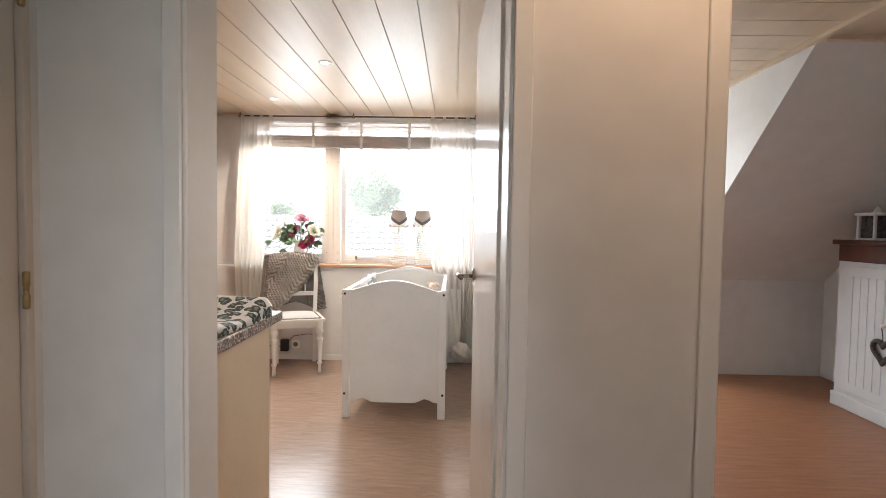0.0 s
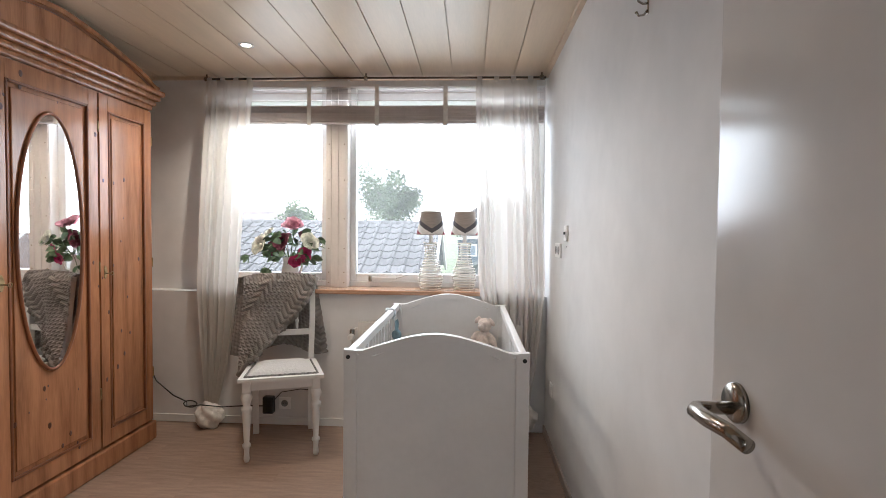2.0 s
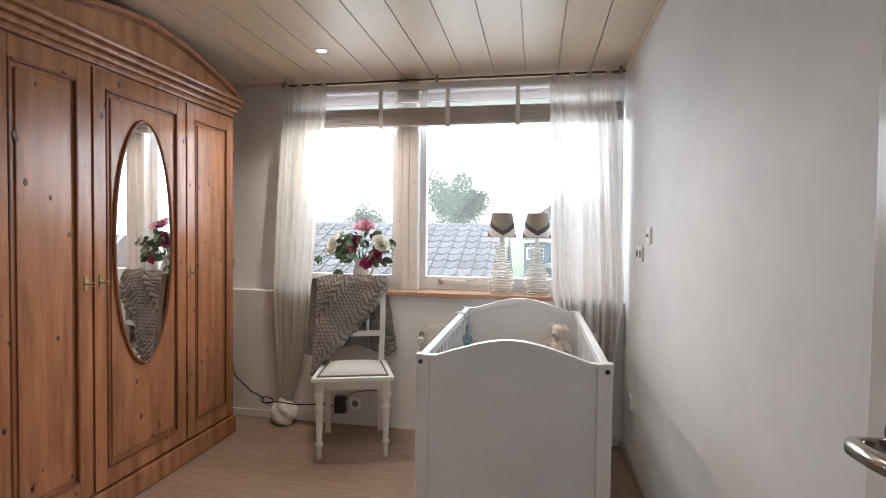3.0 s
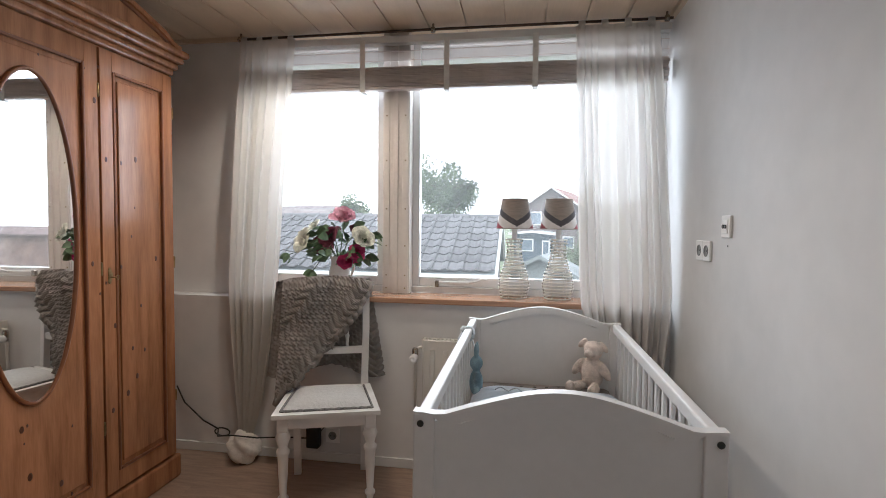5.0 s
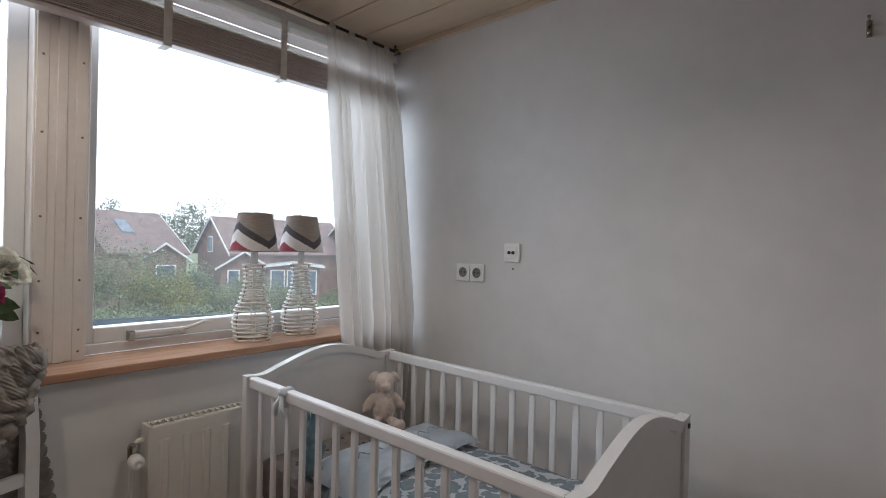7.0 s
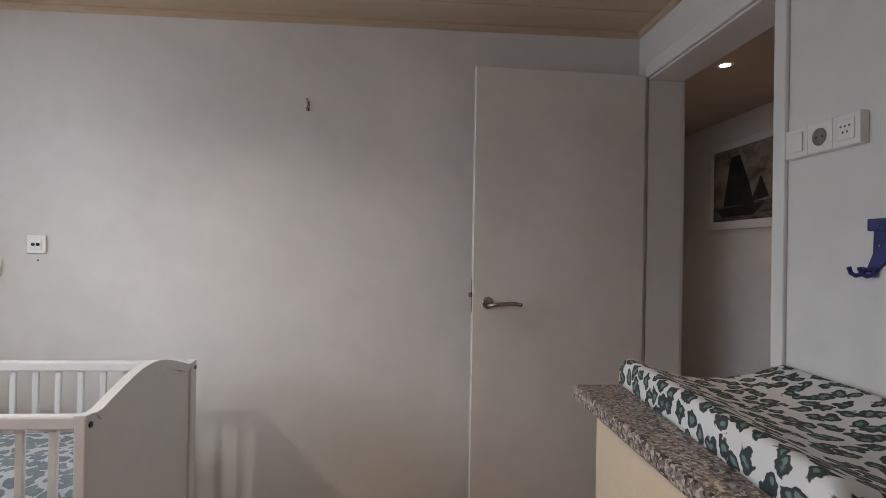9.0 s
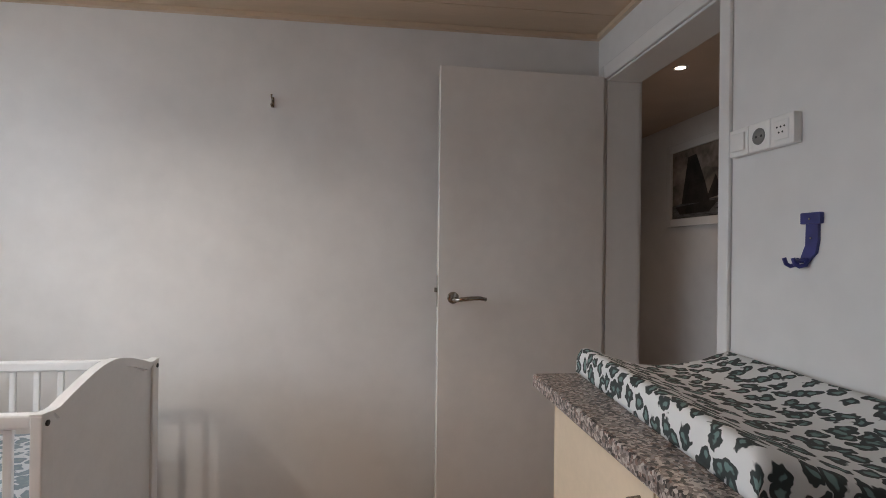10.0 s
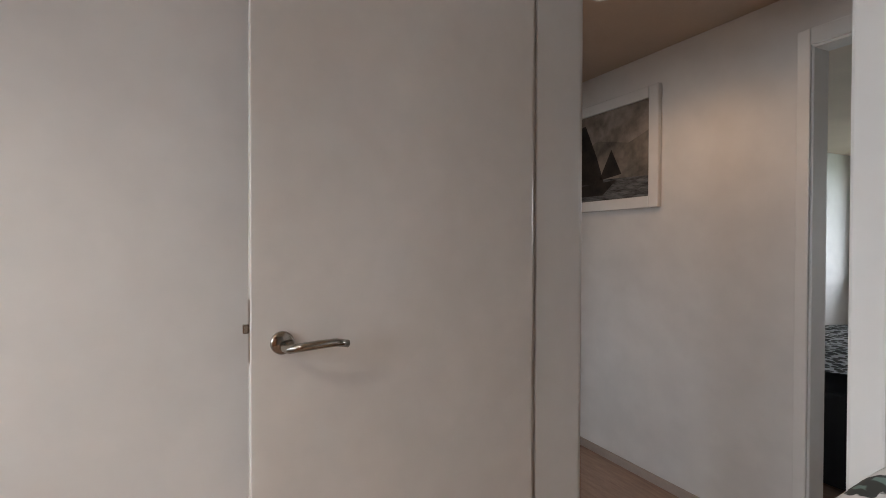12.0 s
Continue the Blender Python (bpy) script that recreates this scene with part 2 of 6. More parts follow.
def finish(bm, name, material, smooth=False):
    bmesh.ops.recalc_face_normals(bm, faces=bm.faces)
    me = bpy.data.meshes.new(name)
    bm.to_mesh(me)
    bm.free()
    for m in material if isinstance(material, (list, tuple)) else (material,):
        me.materials.append(m)
    if smooth:
        me.polygons.foreach_set("use_smooth", [True] * len(me.polygons))
    return me


def part(name, bm, material, parent=None, label="", smooth=False, at=None):
    """Links a bmesh as one mesh object under a thing or a part."""
    ob = new(name, finish(bm, name, material, smooth))
    if parent:
        ob.parent = parent
    if at is not None:
        ob.matrix_basis = at
    if label:
        tagged(ob, label)
    return ob


def thing(name, label, category, m=None, group="", kind=""):
    """An Empty at the base of a thing, for its parts."""
    ob = new(name)
    ob.empty_display_size = 0.1
    if m is not None:
        ob.matrix_basis = m
    return tagged(ob, label, category, group, kind)


def bx(*a, bevel=0.0):
    return box(bmesh.new(), *a, bevel=bevel)


def setting(name, bm, material, label, category):
    return tagged(part(name, bm, material), label, category, kind="structure")


# ==== structure ====
W, E, S, N, UP = -1.78, 1.28, 1.905, 5.20, 2.305   # the nursery's walls and ceiling
SY = 1.745                                           # the landing's face of its north wall
LS = 0.60                                            # the landing's south wall
DX0, DX1, DTOP = 0.393, 1.178, 2.06                    # the nursery's doorway
NX0, NX1 = 1.70, 2.48                               # the doorway of the room next to it
PX0, PX1 = 0.31, 1.15                                # the doorway of the south bedroom

bm = bmesh.new()
box(bm, -2.0, -4.2, -0.12, 4.4, 5.6, -0.02)
setting("floor", bm, LAMINATE, "wood-look laminate floor in warm brown", "floor")

bm = bx(E, SY + 0.02, 0, E + 0.10, 5.60, 2.6)
setting("wall_east", bm, PLASTER, "white plastered wall with faint marks", "wall")
bm = bx(W - 0.10, SY + 0.02, 0, W, 5.60, 2.6)
setting("wall_west", bm, PLASTER, "white plastered wall", "wall")
bm = bmesh.new()
box(bm, W, N, 0, E, 5.60, 0.873)
box(bm, W, 5.31, 0.873, -0.97, 5.60, 2.6)
box(bm, -0.97, 5.44, 2.18, E, 5.60, 2.6)
setting("wall_north", bm, PLASTER, "white wall with a ledge under the window", "wall")
bm = bmesh.new()
box(bm, W, SY, 0, DX0 - 0.03, S, 2.6)
box(bm, DX0 - 0.03, SY, DTOP + 0.03, DX1 + 0.03, S, 2.6)
box(bm, DX1 + 0.03, SY, 0, NX0 - 0.03, S, 2.6)
box(bm, NX0 - 0.03, SY, DTOP + 0.03, NX1 + 0.03, S, 2.6)
box(bm, NX1 + 0.03, SY, 0, 4.3, S, 2.6)
setting("wall_south", bm, PLASTER, "white wall between the bedrooms and the landing", "wall")

# ceilings
bm = bmesh.new()
joints = [W] + [0.071 + 0.198 * k for k in range(-9, 7)] + [E]
for a, b in zip(joints, joints[1:]):
    box(bm, a + 0.003, S, UP, b - 0.003, 5.62, UP + 0.03)
box(bm, W, S, UP + 0.012, E, 5.62, UP + 0.05)
setting("ceiling", bm, CEIL, "glossy beige board ceiling with narrow joints", "ceiling")
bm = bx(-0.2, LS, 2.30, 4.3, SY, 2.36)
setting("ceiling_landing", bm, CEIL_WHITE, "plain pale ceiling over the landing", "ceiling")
bm = bmesh.new()
for z in (UP - 0.022,):
    box(bm, E - 0.025, S, z, E, 5.30, UP - 0.001)
    box(bm, W + 0.01, S, z, E - 0.025, S + 0.02, UP - 0.001)
    box(bm, W, 5.29, z, -0.97, 5.31, UP - 0.001)
setting("trim_ceiling", bm, CEIL, "narrow beige ceiling trim", "trim")

# landing
bm = bmesh.new()
box(bm, PX1 + 0.03, LS - 0.10, 0, 4.3, LS, 2.6)
box(bm, PX0 - 0.03, LS - 0.10, DTOP + 0.03, PX1 + 0.03, LS, 2.6)
box(bm, -0.12, LS - 0.10, 0, PX0 - 0.03, LS, 2.6)
setting("wall_landing_south", bm, PLASTER, "white landing wall", "wall")
bm = bmesh.new()
box(bm, -0.075, LS, 0, 0.025, 0.92, 2.6)
box(bm, -0.075, 0.92, 2.06, 0.025, SY, 2.6)
box(bm, -0.075, 1.715, 0, 0.025, SY, 2.06)
setting("wall_landing_west", bm, PLASTER, "short white wall with the bathroom door", "wall")
bm = bx(4.3, -4.3, -0.5, 4.4, 5.6, 2.6)
setting("wall_far_east", bm, PLASTER, "white gable wall", "wall")
bm = bmesh.new()
box(bm, 1.215, LS, 0, 4.2, LS + 0.012, 0.05, 0.003)
setting("baseboard_landing", bm, SKIRT, "grey-brown skirting board on the landing", "baseboard")
bm = bmesh.new()
box(bm, E - 0.012, 2.72, 0, E, N, 0.05, 0.003)
setting("baseboard_east", bm, SKIRT, "low skirting board in the nursery", "baseboard")
bm = bmesh.new()
box(bm, W, N - 0.012, 0, E - 0.012, N, 0.05, 0.003)
setting("baseboard_north", bm, PAINT_WHITE, "white skirting board under the window", "baseboard")


def door_frame(name, x0, x1, y0, y1, label, trim=0.055):
    """A painted frame with jambs, head, stops and architraves in an opening of a wall along x."""
    f = thing(name, label, "door frame", kind="structure")
    for a, b in ((x0 - 0.03, x0), (x1, x1 + 0.03)):
        part("jamb", bx(a, y0, 0, b, y1, DTOP, bevel=0.003), PAINT_WHITE, f)
    part("head", bx(x0 - 0.03, y0, DTOP, x1 + 0.03, y1, DTOP + 0.03, bevel=0.003), PAINT_WHITE, f)
    for ya, yb in ((y0 - 0.014, y0), (y1, y1 + 0.014)):
        for a, b in ((x0 - trim, x0 - 0.008), (x1 + 0.008, x1 + trim)):
            part("architrave", bx(a, ya, 0, b, yb, DTOP + 0.075, bevel=0.004), PAINT_WHITE, f)
        part("architrave", bx(x0 - 0.008, ya, DTOP + 0.008, x1 + 0.008, yb, DTOP + 0.075, bevel=0.004), PAINT_WHITE, f)
    return f


door_frame("door_frame_1", DX0, DX1, SY, S, "white painted wooden door frame")
door_frame("door_frame_2", NX0, NX1, SY, S, "white painted wooden door frame")
door_frame("door_frame_3", PX0, PX1, LS - 0.10, LS, "white painted wooden door frame", 0.058)

# the room next door
bm = bx(E + 0.10, 5.50, 0, 3.0, 5.60, 0.9)
box(bm, E + 0.10, 5.50, 2.1, 3.0, 5.60, 2.6)
box(bm, E + 0.10, 5.50, 0.9, 1.55, 5.60, 2.1)
box(bm, 2.85, 5.50, 0.9, 3.0, 5.60, 2.1)
setting("wall_next_north", bm, PLASTER, "white wall round the next room's window", "wall")
bm = prism(bmesh.new(), [(3.32, 2.31), (5.6, 0.31), (5.6, 2.31)], "x", 3.0, 3.08)
setting("wall_next_cheek", bm, PLASTER, "pale triangular dormer cheek wall", "wall")
bm = prism(bmesh.new(), [(3.32, 2.31), (5.6, 0.31), (5.6, 0.41), (3.32, 2.41)], "x", 3.08, 4.3)
box(bm, 3.08, 5.0, 0, 4.3, 5.08, 0.9)
box(bm, 3.0, 5.0, 0, 3.08, 5.5, 0.9)
setting("ceiling_next_slope", bm, PLASTER, "plastered sloping ceiling under the roof", "ceiling")
bm = bmesh.new()
y = S
while y < 5.6:
    box(bm, E + 0.10, y + 0.003, 2.31, 4.3, min(y + 0.2, 5.6) - 0.003, 2.34)
    y += 0.2
box(bm, E + 0.10, S, 2.322, 4.3, 5.6, 2.36)
setting("ceiling_next", bm, CEIL, "beige board ceiling in the next room", "ceiling")
bm = bmesh.new()
box(bm, 2.97, S, 2.285, 3.0, 5.5, 2.309)
box(bm, 3.0, 3.28, 2.285, 4.3, 3.32, 2.309)
setting("trim_next", bm, CEIL, "narrow ceiling trim in the next room", "trim")
bm = bx(E + 0.10, S, -0.019, 4.3, 5.5, 0.0)
setting("floor_next", bm, LAMINATE_RED, "red-brown laminate floor in the next room", "floor")

# the south bedroom
bm = bmesh.new()
box(bm, -0.2, -4.2, 0, 0.0, -4.1, 2.6)
box(bm, 0.0, -4.2, 0, 3.0, -4.1, 0.9)
box(bm, 0.0, -4.2, 2.15, 3.0, -4.1, 2.6)
box(bm, 3.0, -4.2, 0, 4.3, -4.1, 2.6)
setting("wall_bedroom_south", bm, PLASTER, "pale wall round the south bedroom window", "wall")
bm = bx(3.25, -4.1, 0, 3.33, -2.3, 2.30)
setting("wall_bedroom_cheek", bm, PLASTER, "pale dormer cheek wall beside the bedroom window", "wall")
setting("sill_bedroom", bx(0.0, -4.1, 0.87, 3.2, -3.92, 0.90, bevel=0.004), TOPW, "dark sill under the bedroom window", "window sill")
bm = bx(-0.22, -4.2, 0, -0.12, LS, 2.6)
setting("wall_bedroom_west", bm, PLASTER, "pale bedroom wall", "wall")
bm = bx(-0.2, -4.2, 2.30, 4.3, LS - 0.1, 2.36)
setting("ceiling_bedroom", bm, CEIL_WHITE, "pale ceiling of the south bedroom", "ceiling")
bm = bx(-1.9, LS, 2.6, 4.4, 5.7, 2.7)
setting("roof_slab", bm, PLASTER, "roof deck over the rooms", "roof")
# ==== window ====
win = thing("window_1", "white wooden window with a beige middle post and two panes", "window", kind="structure")
part("window_post", bx(-0.185, 5.335, 0.90, -0.035, 5.50, 2.30, bevel=0.004), FRAME_BEIGE, win, "beige boxed-in middle post")
for a, b, d in ((-0.178, -0.146, 5.329), (-0.125, -0.098, 5.326), (-0.075, -0.042, 5.329)):
    part("post_board", bx(a, d, 0.90, b, 5.335, 2.30, bevel=0.002), FRAME_BEIGE, win)
screw = finish(lathe(bmesh.new(), [(0.004, 0), (0.0035, 0.0015), (0.001, 0.002)], 8), "screw", BRASS, True)
for zz in (0.93, 1.0, 1.16, 1.36, 1.62, 1.86, 2.06):
    for xx in (-0.162, -0.058):
        o = new("screw", screw)
        o.parent, o.matrix_basis = win, pose(xx, 5.3285, zz, 90, 0, 0)


def sash(x0, x1, z0, z1):
    """A white frame of four bars with a pane in it."""
    f = 0.052
    for a in ((x0, 5.41, z0, x0 + f * 0.75, 5.47, z1), (x1 - f, 5.41, z0, x1, 5.47, z1), (x0 + f * 0.75, 5.41, z0, x1 - f, 5.47, z0 + f), (x0 + f * 0.75, 5.41, z1 - f, x1 - f, 5.47, z1)):
        part("window_frame", bx(*a, bevel=0.004), PAINT_WHITE, win)
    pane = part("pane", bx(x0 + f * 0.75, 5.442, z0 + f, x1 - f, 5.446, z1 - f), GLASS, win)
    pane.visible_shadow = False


sash(-0.93, -0.185, 0.935, 2.30)
sash(-0.035, E - 0.03, 0.935, 2.30)
part("window_frame", bx(-0.97, 5.40, 0.90, -0.93, 5.50, 2.30, bevel=0.003), PAINT_WHITE, win)
part("window_frame", bx(E - 0.03, 5.40, 0.90, E, 5.50, 2.30, bevel=0.003), PAINT_WHITE, win)
part("window_rail", bx(-0.93, 5.395, 0.90, -0.185, 5.50, 0.935, bevel=0.003), PAINT_WHITE, win)
part("window_rail", bx(-0.035, 5.395, 0.90, E - 0.03, 5.50, 0.935, bevel=0.003), PAINT_WHITE, win)
# casement stay
bm = bx(0.115, 5.375, 0.952, 0.30, 5.397, 0.968, bevel=0.003)
tube(bm, [(0.29, 5.378, 0.962), (0.33, 5.372, 0.972), (0.36, 5.365, 0.985), (0.385, 5.36, 0.984)], [0.006, 0.006, 0.006, 0.004])
stay = part("window_stay", bm, PAINT_WHITE, win, "white casement stay bar", True)
part("stay_bracket", bx(0.10, 5.372, 0.936, 0.122, 5.398, 0.972, bevel=0.003), STEEL, win)
sill = setting("window_sill", bx(-0.97, 5.165, 0.872, 1.215, 5.40, 0.90, bevel=0.005), SILL_WOOD, "red-brown wooden window sill", "window sill")

# ==== blind, rod and curtains ====
SLAT = mat("blind_slat", (0.68, 0.61, 0.58), 0.45, spread=0.08, scale=6, fine=40, vary=0.2)
TAPE = mat("blind_tape", (0.80, 0.78, 0.75), 0.8, spread=0.05, scale=40)
blind = thing("venetian_blind", "pulled-up wide-slat blind with white tapes before the window", "blind")
part("head_rail", bx(-0.95, 5.272, 2.225, 1.265, 5.322, 2.262, bevel=0.003), PAINT_WHITE, blind)
slat = finish(prism(bmesh.new(), [(-1.10, -0.001), (1.10, -0.001), (1.10, 0.002), (-1.10, 0.002)], "y", -0.025, 0.025), "slat", SLAT)
rng = random.Random(4)
for i in range(24):
    z = 2.004 + i * 0.0046 if i < 22 else 2.14 + (i - 22) * 0.05
    o = new("slat", slat)
    o.parent, o.matrix_basis = blind, pose(0.155 + rng.uniform(-0.004, 0.004), 5.298 + rng.uniform(-0.003, 0.003), z, rng.uniform(-3, 3) + (18 if i > 21 else 0), rng.uniform(-0.1, 0.1), 0)
part("bottom_rail", bx(-0.945, 5.274, 1.985, 1.255, 5.322, 2.0, bevel=0.004), SLAT, blind)
for x in (-0.72, -0.28, 0.17, 0.62, 1.05):
    bm = bx(x - 0.014, 5.2675, 1.975, x + 0.014, 5.270, 2.24)
    box(bm, x - 0.014, 5.2675, 1.973, x + 0.014, 5.324, 1.976)
    part("tape", bm, TAPE, blind)

ROD = mat("dark_rod", (0.10, 0.07, 0.05), 0.4, metal=0.6, spread=0.2, scale=20)
rod = thing("curtain_rod", "thin dark curtain rod on small brackets under the ceiling", "curtain rod")
part("bar", tube(bmesh.new(), [(-0.98, 5.252, 2.272), (0.1, 5.252, 2.275), (1.262, 5.252, 2.272)], 0.007), ROD, rod, smooth=True)
for x in (-0.965, 0.10, 1.235):
    bm = tube(bmesh.new(), [(x, 5.252, 2.272), (x, 5.258, 2.29), (x, 5.258, 2.305)], 0.006)
    lathe(bm, [(0.012, -0.012), (0.014, 0), (0.012, 0.012)], 10, (x, 5.252, 2.272))
    part("bracket", bm, STEEL, rod, smooth=True)


def curtain(x0, x1, low0, low1, kx, kz, seed):
    """A gathered sheer: a flat tabbed heading, long folds down to the sill, drawn in to a knot near the floor."""
    r = random.Random(seed)
    c = thing("curtain", "sheer cream curtain knotted at its lower end", "curtain", group="curtains")
    bm = bmesh.new()
    nu, nv = 150, 70
    top, bot = 2.256, kz + 0.09
    folds = []
    at = 0.02
    while at < 0.98:
        wide = r.uniform(0.06, 0.19)
        folds.append((at, at + wide, r.uniform(0.5, 1.0)))
        at += wide

    def crease(u):
        """Depth of the folds across the cloth: broad lobes with narrow valleys, uneven in width."""
        for a, b, deep in folds:
            if a <= u < b:
                return deep * (math.sin(math.pi * (u - a) / (b - a)) ** 0.7) - 0.4
        return -0.4

    ph = [r.uniform(0, 6) for _ in range(3)]
    rows = []
    for j in range(nv + 1):
        s = j / nv
        z = top + (bot - top) * s
        fall = min(1.0, s / 0.62)
        pull = max(0.0, (s - 0.60) / 0.40) ** 1.6
        a, b = x0 + (low0 - x0) * fall, x1 + (low1 - x1) * fall
        a, b = a + (kx - 0.04 - a) * pull, b + (kx + 0.04 - b) * pull
        depth = 0.075 * (1 - 0.5 * pull) * (0.12 + 0.88 * min(1.0, max(0.0, s - 0.045) * 9))
        row = []
        for i in range(nu + 1):
            u = i / nu
            drift = 0.020 * math.sin(2.3 * s + ph[0] + 4 * u) * (1 - u) * u * 4
            w = crease(min(0.999, max(0.0, u + drift)))
            soft = 0.12 * math.sin(u * 34 + ph[1] + 1.5 * s) * min(1.0, s * 5)
            row.append(bm.verts.new((a + (b - a) * u, 5.236 - 0.098 * min(1.0, s / 0.62) - depth * (w + soft) + 0.008 * math.sin(5 * s + ph[2]), z)))
        rows.append(row)
    for p, q in zip(rows, rows[1:]):
        for i in range(nu):
            bm.faces.new((p[i], p[i + 1], q[i + 1], q[i]))
    part("cloth", bm, CURTAIN, c, smooth=True)
    for k in range(4):
        x = x0 + (x1 - x0) * (k + 0.25) / 3.6
        bm = bmesh.new()
        ring = [bm.verts.new((x + dx, 5.252 + 0.011 * math.cos(t), 2.272 + 0.011 * math.sin(t))) for dx in (-0.016, 0.016) for t in [i * math.pi / 5 for i in range(10)]]
        for i in range(10):
            bm.faces.new((ring[i], ring[(i + 1) % 10], ring[10 + (i + 1) % 10], ring[10 + i]))
        box(bm, x - 0.016, 5.238, 2.235, x + 0.016, 5.240, 2.268)
        part("tab", bm, CURTAIN, c, smooth=True)
    bm = bmesh.new()
    bmesh.ops.create_icosphere(bm, subdivisions=4, radius=1)
    for v in bm.verts:
        d = v.co.normalized()
        k = 1 + 0.09 * math.sin(5 * d.x + 6 * d.z + ph[0]) + 0.16 * noise.noise(d * 2.3) + 0.025 * math.sin(17 * (d.x * 0.6 + d.z) + 4 * d.y)
        v.co = Vector((d.x * 0.088, d.y * 0.07, d.z * 0.085)) * k + Vector((kx, 5.115, kz + 0.03))
    part("knot", bm, KNOTCLOTH, c, smooth=True)
    return c


KNOTCLOTH = mat("cream_knotted_cloth", (0.80, 0.76, 0.71), 0.85, spread=0.08, scale=20, fine=200, bump=0.2)
curtain(-0.960, -0.640, -0.975, -0.700, -0.885, 0.045, 3)
curtain(0.812, 1.200, 0.845, 1.255, 1.130, 0.09, 8)

# ==== spotlights in the ceilings ====
BULB = glow_mat("lit_spot", (1.0, 0.88, 0.72), 9.0)
BULB_HALL = glow_mat("lit_landing_spot", (1.0, 0.86, 0.66), 30.0)


def spotlight(x, y, z, glow):
    s = thing("ceiling_spotlight", "small round recessed spotlight with a white ring", "ceiling light", pose(x, y, z), "recessed spotlights")
    bm = bmesh.new()
    prof = [(0.026, 0.0), (0.030, -0.004), (0.041, -0.004), (0.043, -0.001), (0.043, 0.0)]
    n, rings = 24, []
    for r, h in prof:
        rings.append([bm.verts.new((r * math.cos(2 * math.pi * i / n), r * math.sin(2 * math.pi * i / n), h)) for i in range(n)])
    for a, b in zip(rings, rings[1:]):
        for i in range(n):
            bm.faces.new((a[i], a[(i + 1) % n], b[(i + 1) % n], b[i]))
    part("ring", bm, PAINT_WHITE, s, smooth=True)
    part("bulb", lathe(bmesh.new(), [(0.025, -0.0005), (0.024, -0.0025), (0.010, -0.004)], 20), glow, s)


spotlight(0.205, 3.80, UP, BULB)
spotlight(-0.464, 4.74, UP, BULB)
spotlight(1.58, 1.295, 2.30, BULB_HALL)

# ==== cot ====


def arch_line(x0, x1, n=28):
    """The S-curved top edge of a cot end."""
    out = []
    for i in range(n + 1):
        u = i / n
        s = 0.5 - 0.5 * math.cos(2 * math.pi * min(max((u - 0.06) / 0.88, 0), 1))
        dip = 0.006 * math.exp(-((min(u, 1 - u) - 0.10) / 0.05) ** 2)
        out.append((x0 + (x1 - x0) * u, 0.846 + 0.062 * s ** 0.8 - dip))
    return out


COT = mat("cot_white_lacquer", (0.77, 0.765, 0.76), 0.35, spread=0.02, scale=5, fine=40, bump=0.03)
cot = thing("cot", "white wooden baby cot with arched ends and slatted sides", "cot")
cx0, cx1, cy0, cy1 = 0.332, 1.010, 3.772, 5.000
for y0, y1 in ((cy0, cy0 + 0.03), (cy1 - 0.03, cy1)):
    for x in (cx0, cx1 - 0.05):
        part("leg", bx(x, y0, 0, x + 0.05, y1, 0.842, bevel=0.004), COT, cot)
    prof = [(x, z - 0.022) for x, z in arch_line(cx0 + 0.05, cx1 - 0.05)]
    low = []
    for i in range(21):
        u = i / 20
        low.append((cx1 - 0.05 - (cx1 - cx0 - 0.10) * u, 0.105 + 0.028 * math.exp(-((min(u, 1 - u) - 0.14) / 0.07) ** 2)))
    end = part("end_panel", prism(bmesh.new(), prof + low, "y", y0 + 0.009, y1 - 0.009), COT, cot)
    cap = arch_line(cx0, cx1)
    part("arched_cap", prism(bmesh.new(), cap + [(x, z - 0.030 if cx0 + 0.05 < x < cx1 - 0.05 else z - 0.006) for x, z in cap[::-1]], "y", y0, y1), COT, cot)
bolt = finish(lathe(bmesh.new(), [(0.008, 0), (0.008, 0.003), (0.005, 0.0035)], 12), "bolt", BLACK, True)
for x in (cx0 + 0.018, cx1 - 0.018):
    for z in (0.819, 0.162):
        o = new("bolt", bolt)
        o.parent, o.matrix_basis = cot, pose(x, cy0 - 0.0005, z, 90, 0, 0)
cslat = finish(bx(-0.006, -0.011, 0.235, 0.006, 0.011, 0.805, bevel=0.003), "slat", COT)
for x in (cx0 + 0.022, cx1 - 0.022):
    side = part("top_rail", bx(x - 0.015, cy0 + 0.03, 0.806, x + 0.015, cy1 - 0.03, 0.843, bevel=0.006), COT, cot)
    part("bottom_rail", bx(x - 0.013, cy0 + 0.03, 0.195, x + 0.013, cy1 - 0.03, 0.235, bevel=0.005), COT, cot)
    for i in range(14):
        o = new("slat", cslat)
        o.parent, o.matrix_basis = cot, pose(x, cy0 + 0.03 + (cy1 - cy0 - 0.06) * (i + 0.75) / 14.5, 0)
part("bed_base", bx(cx0 + 0.04, cy0 + 0.03, 0.39, cx1 - 0.04, cy1 - 0.03, 0.42), COT, cot)

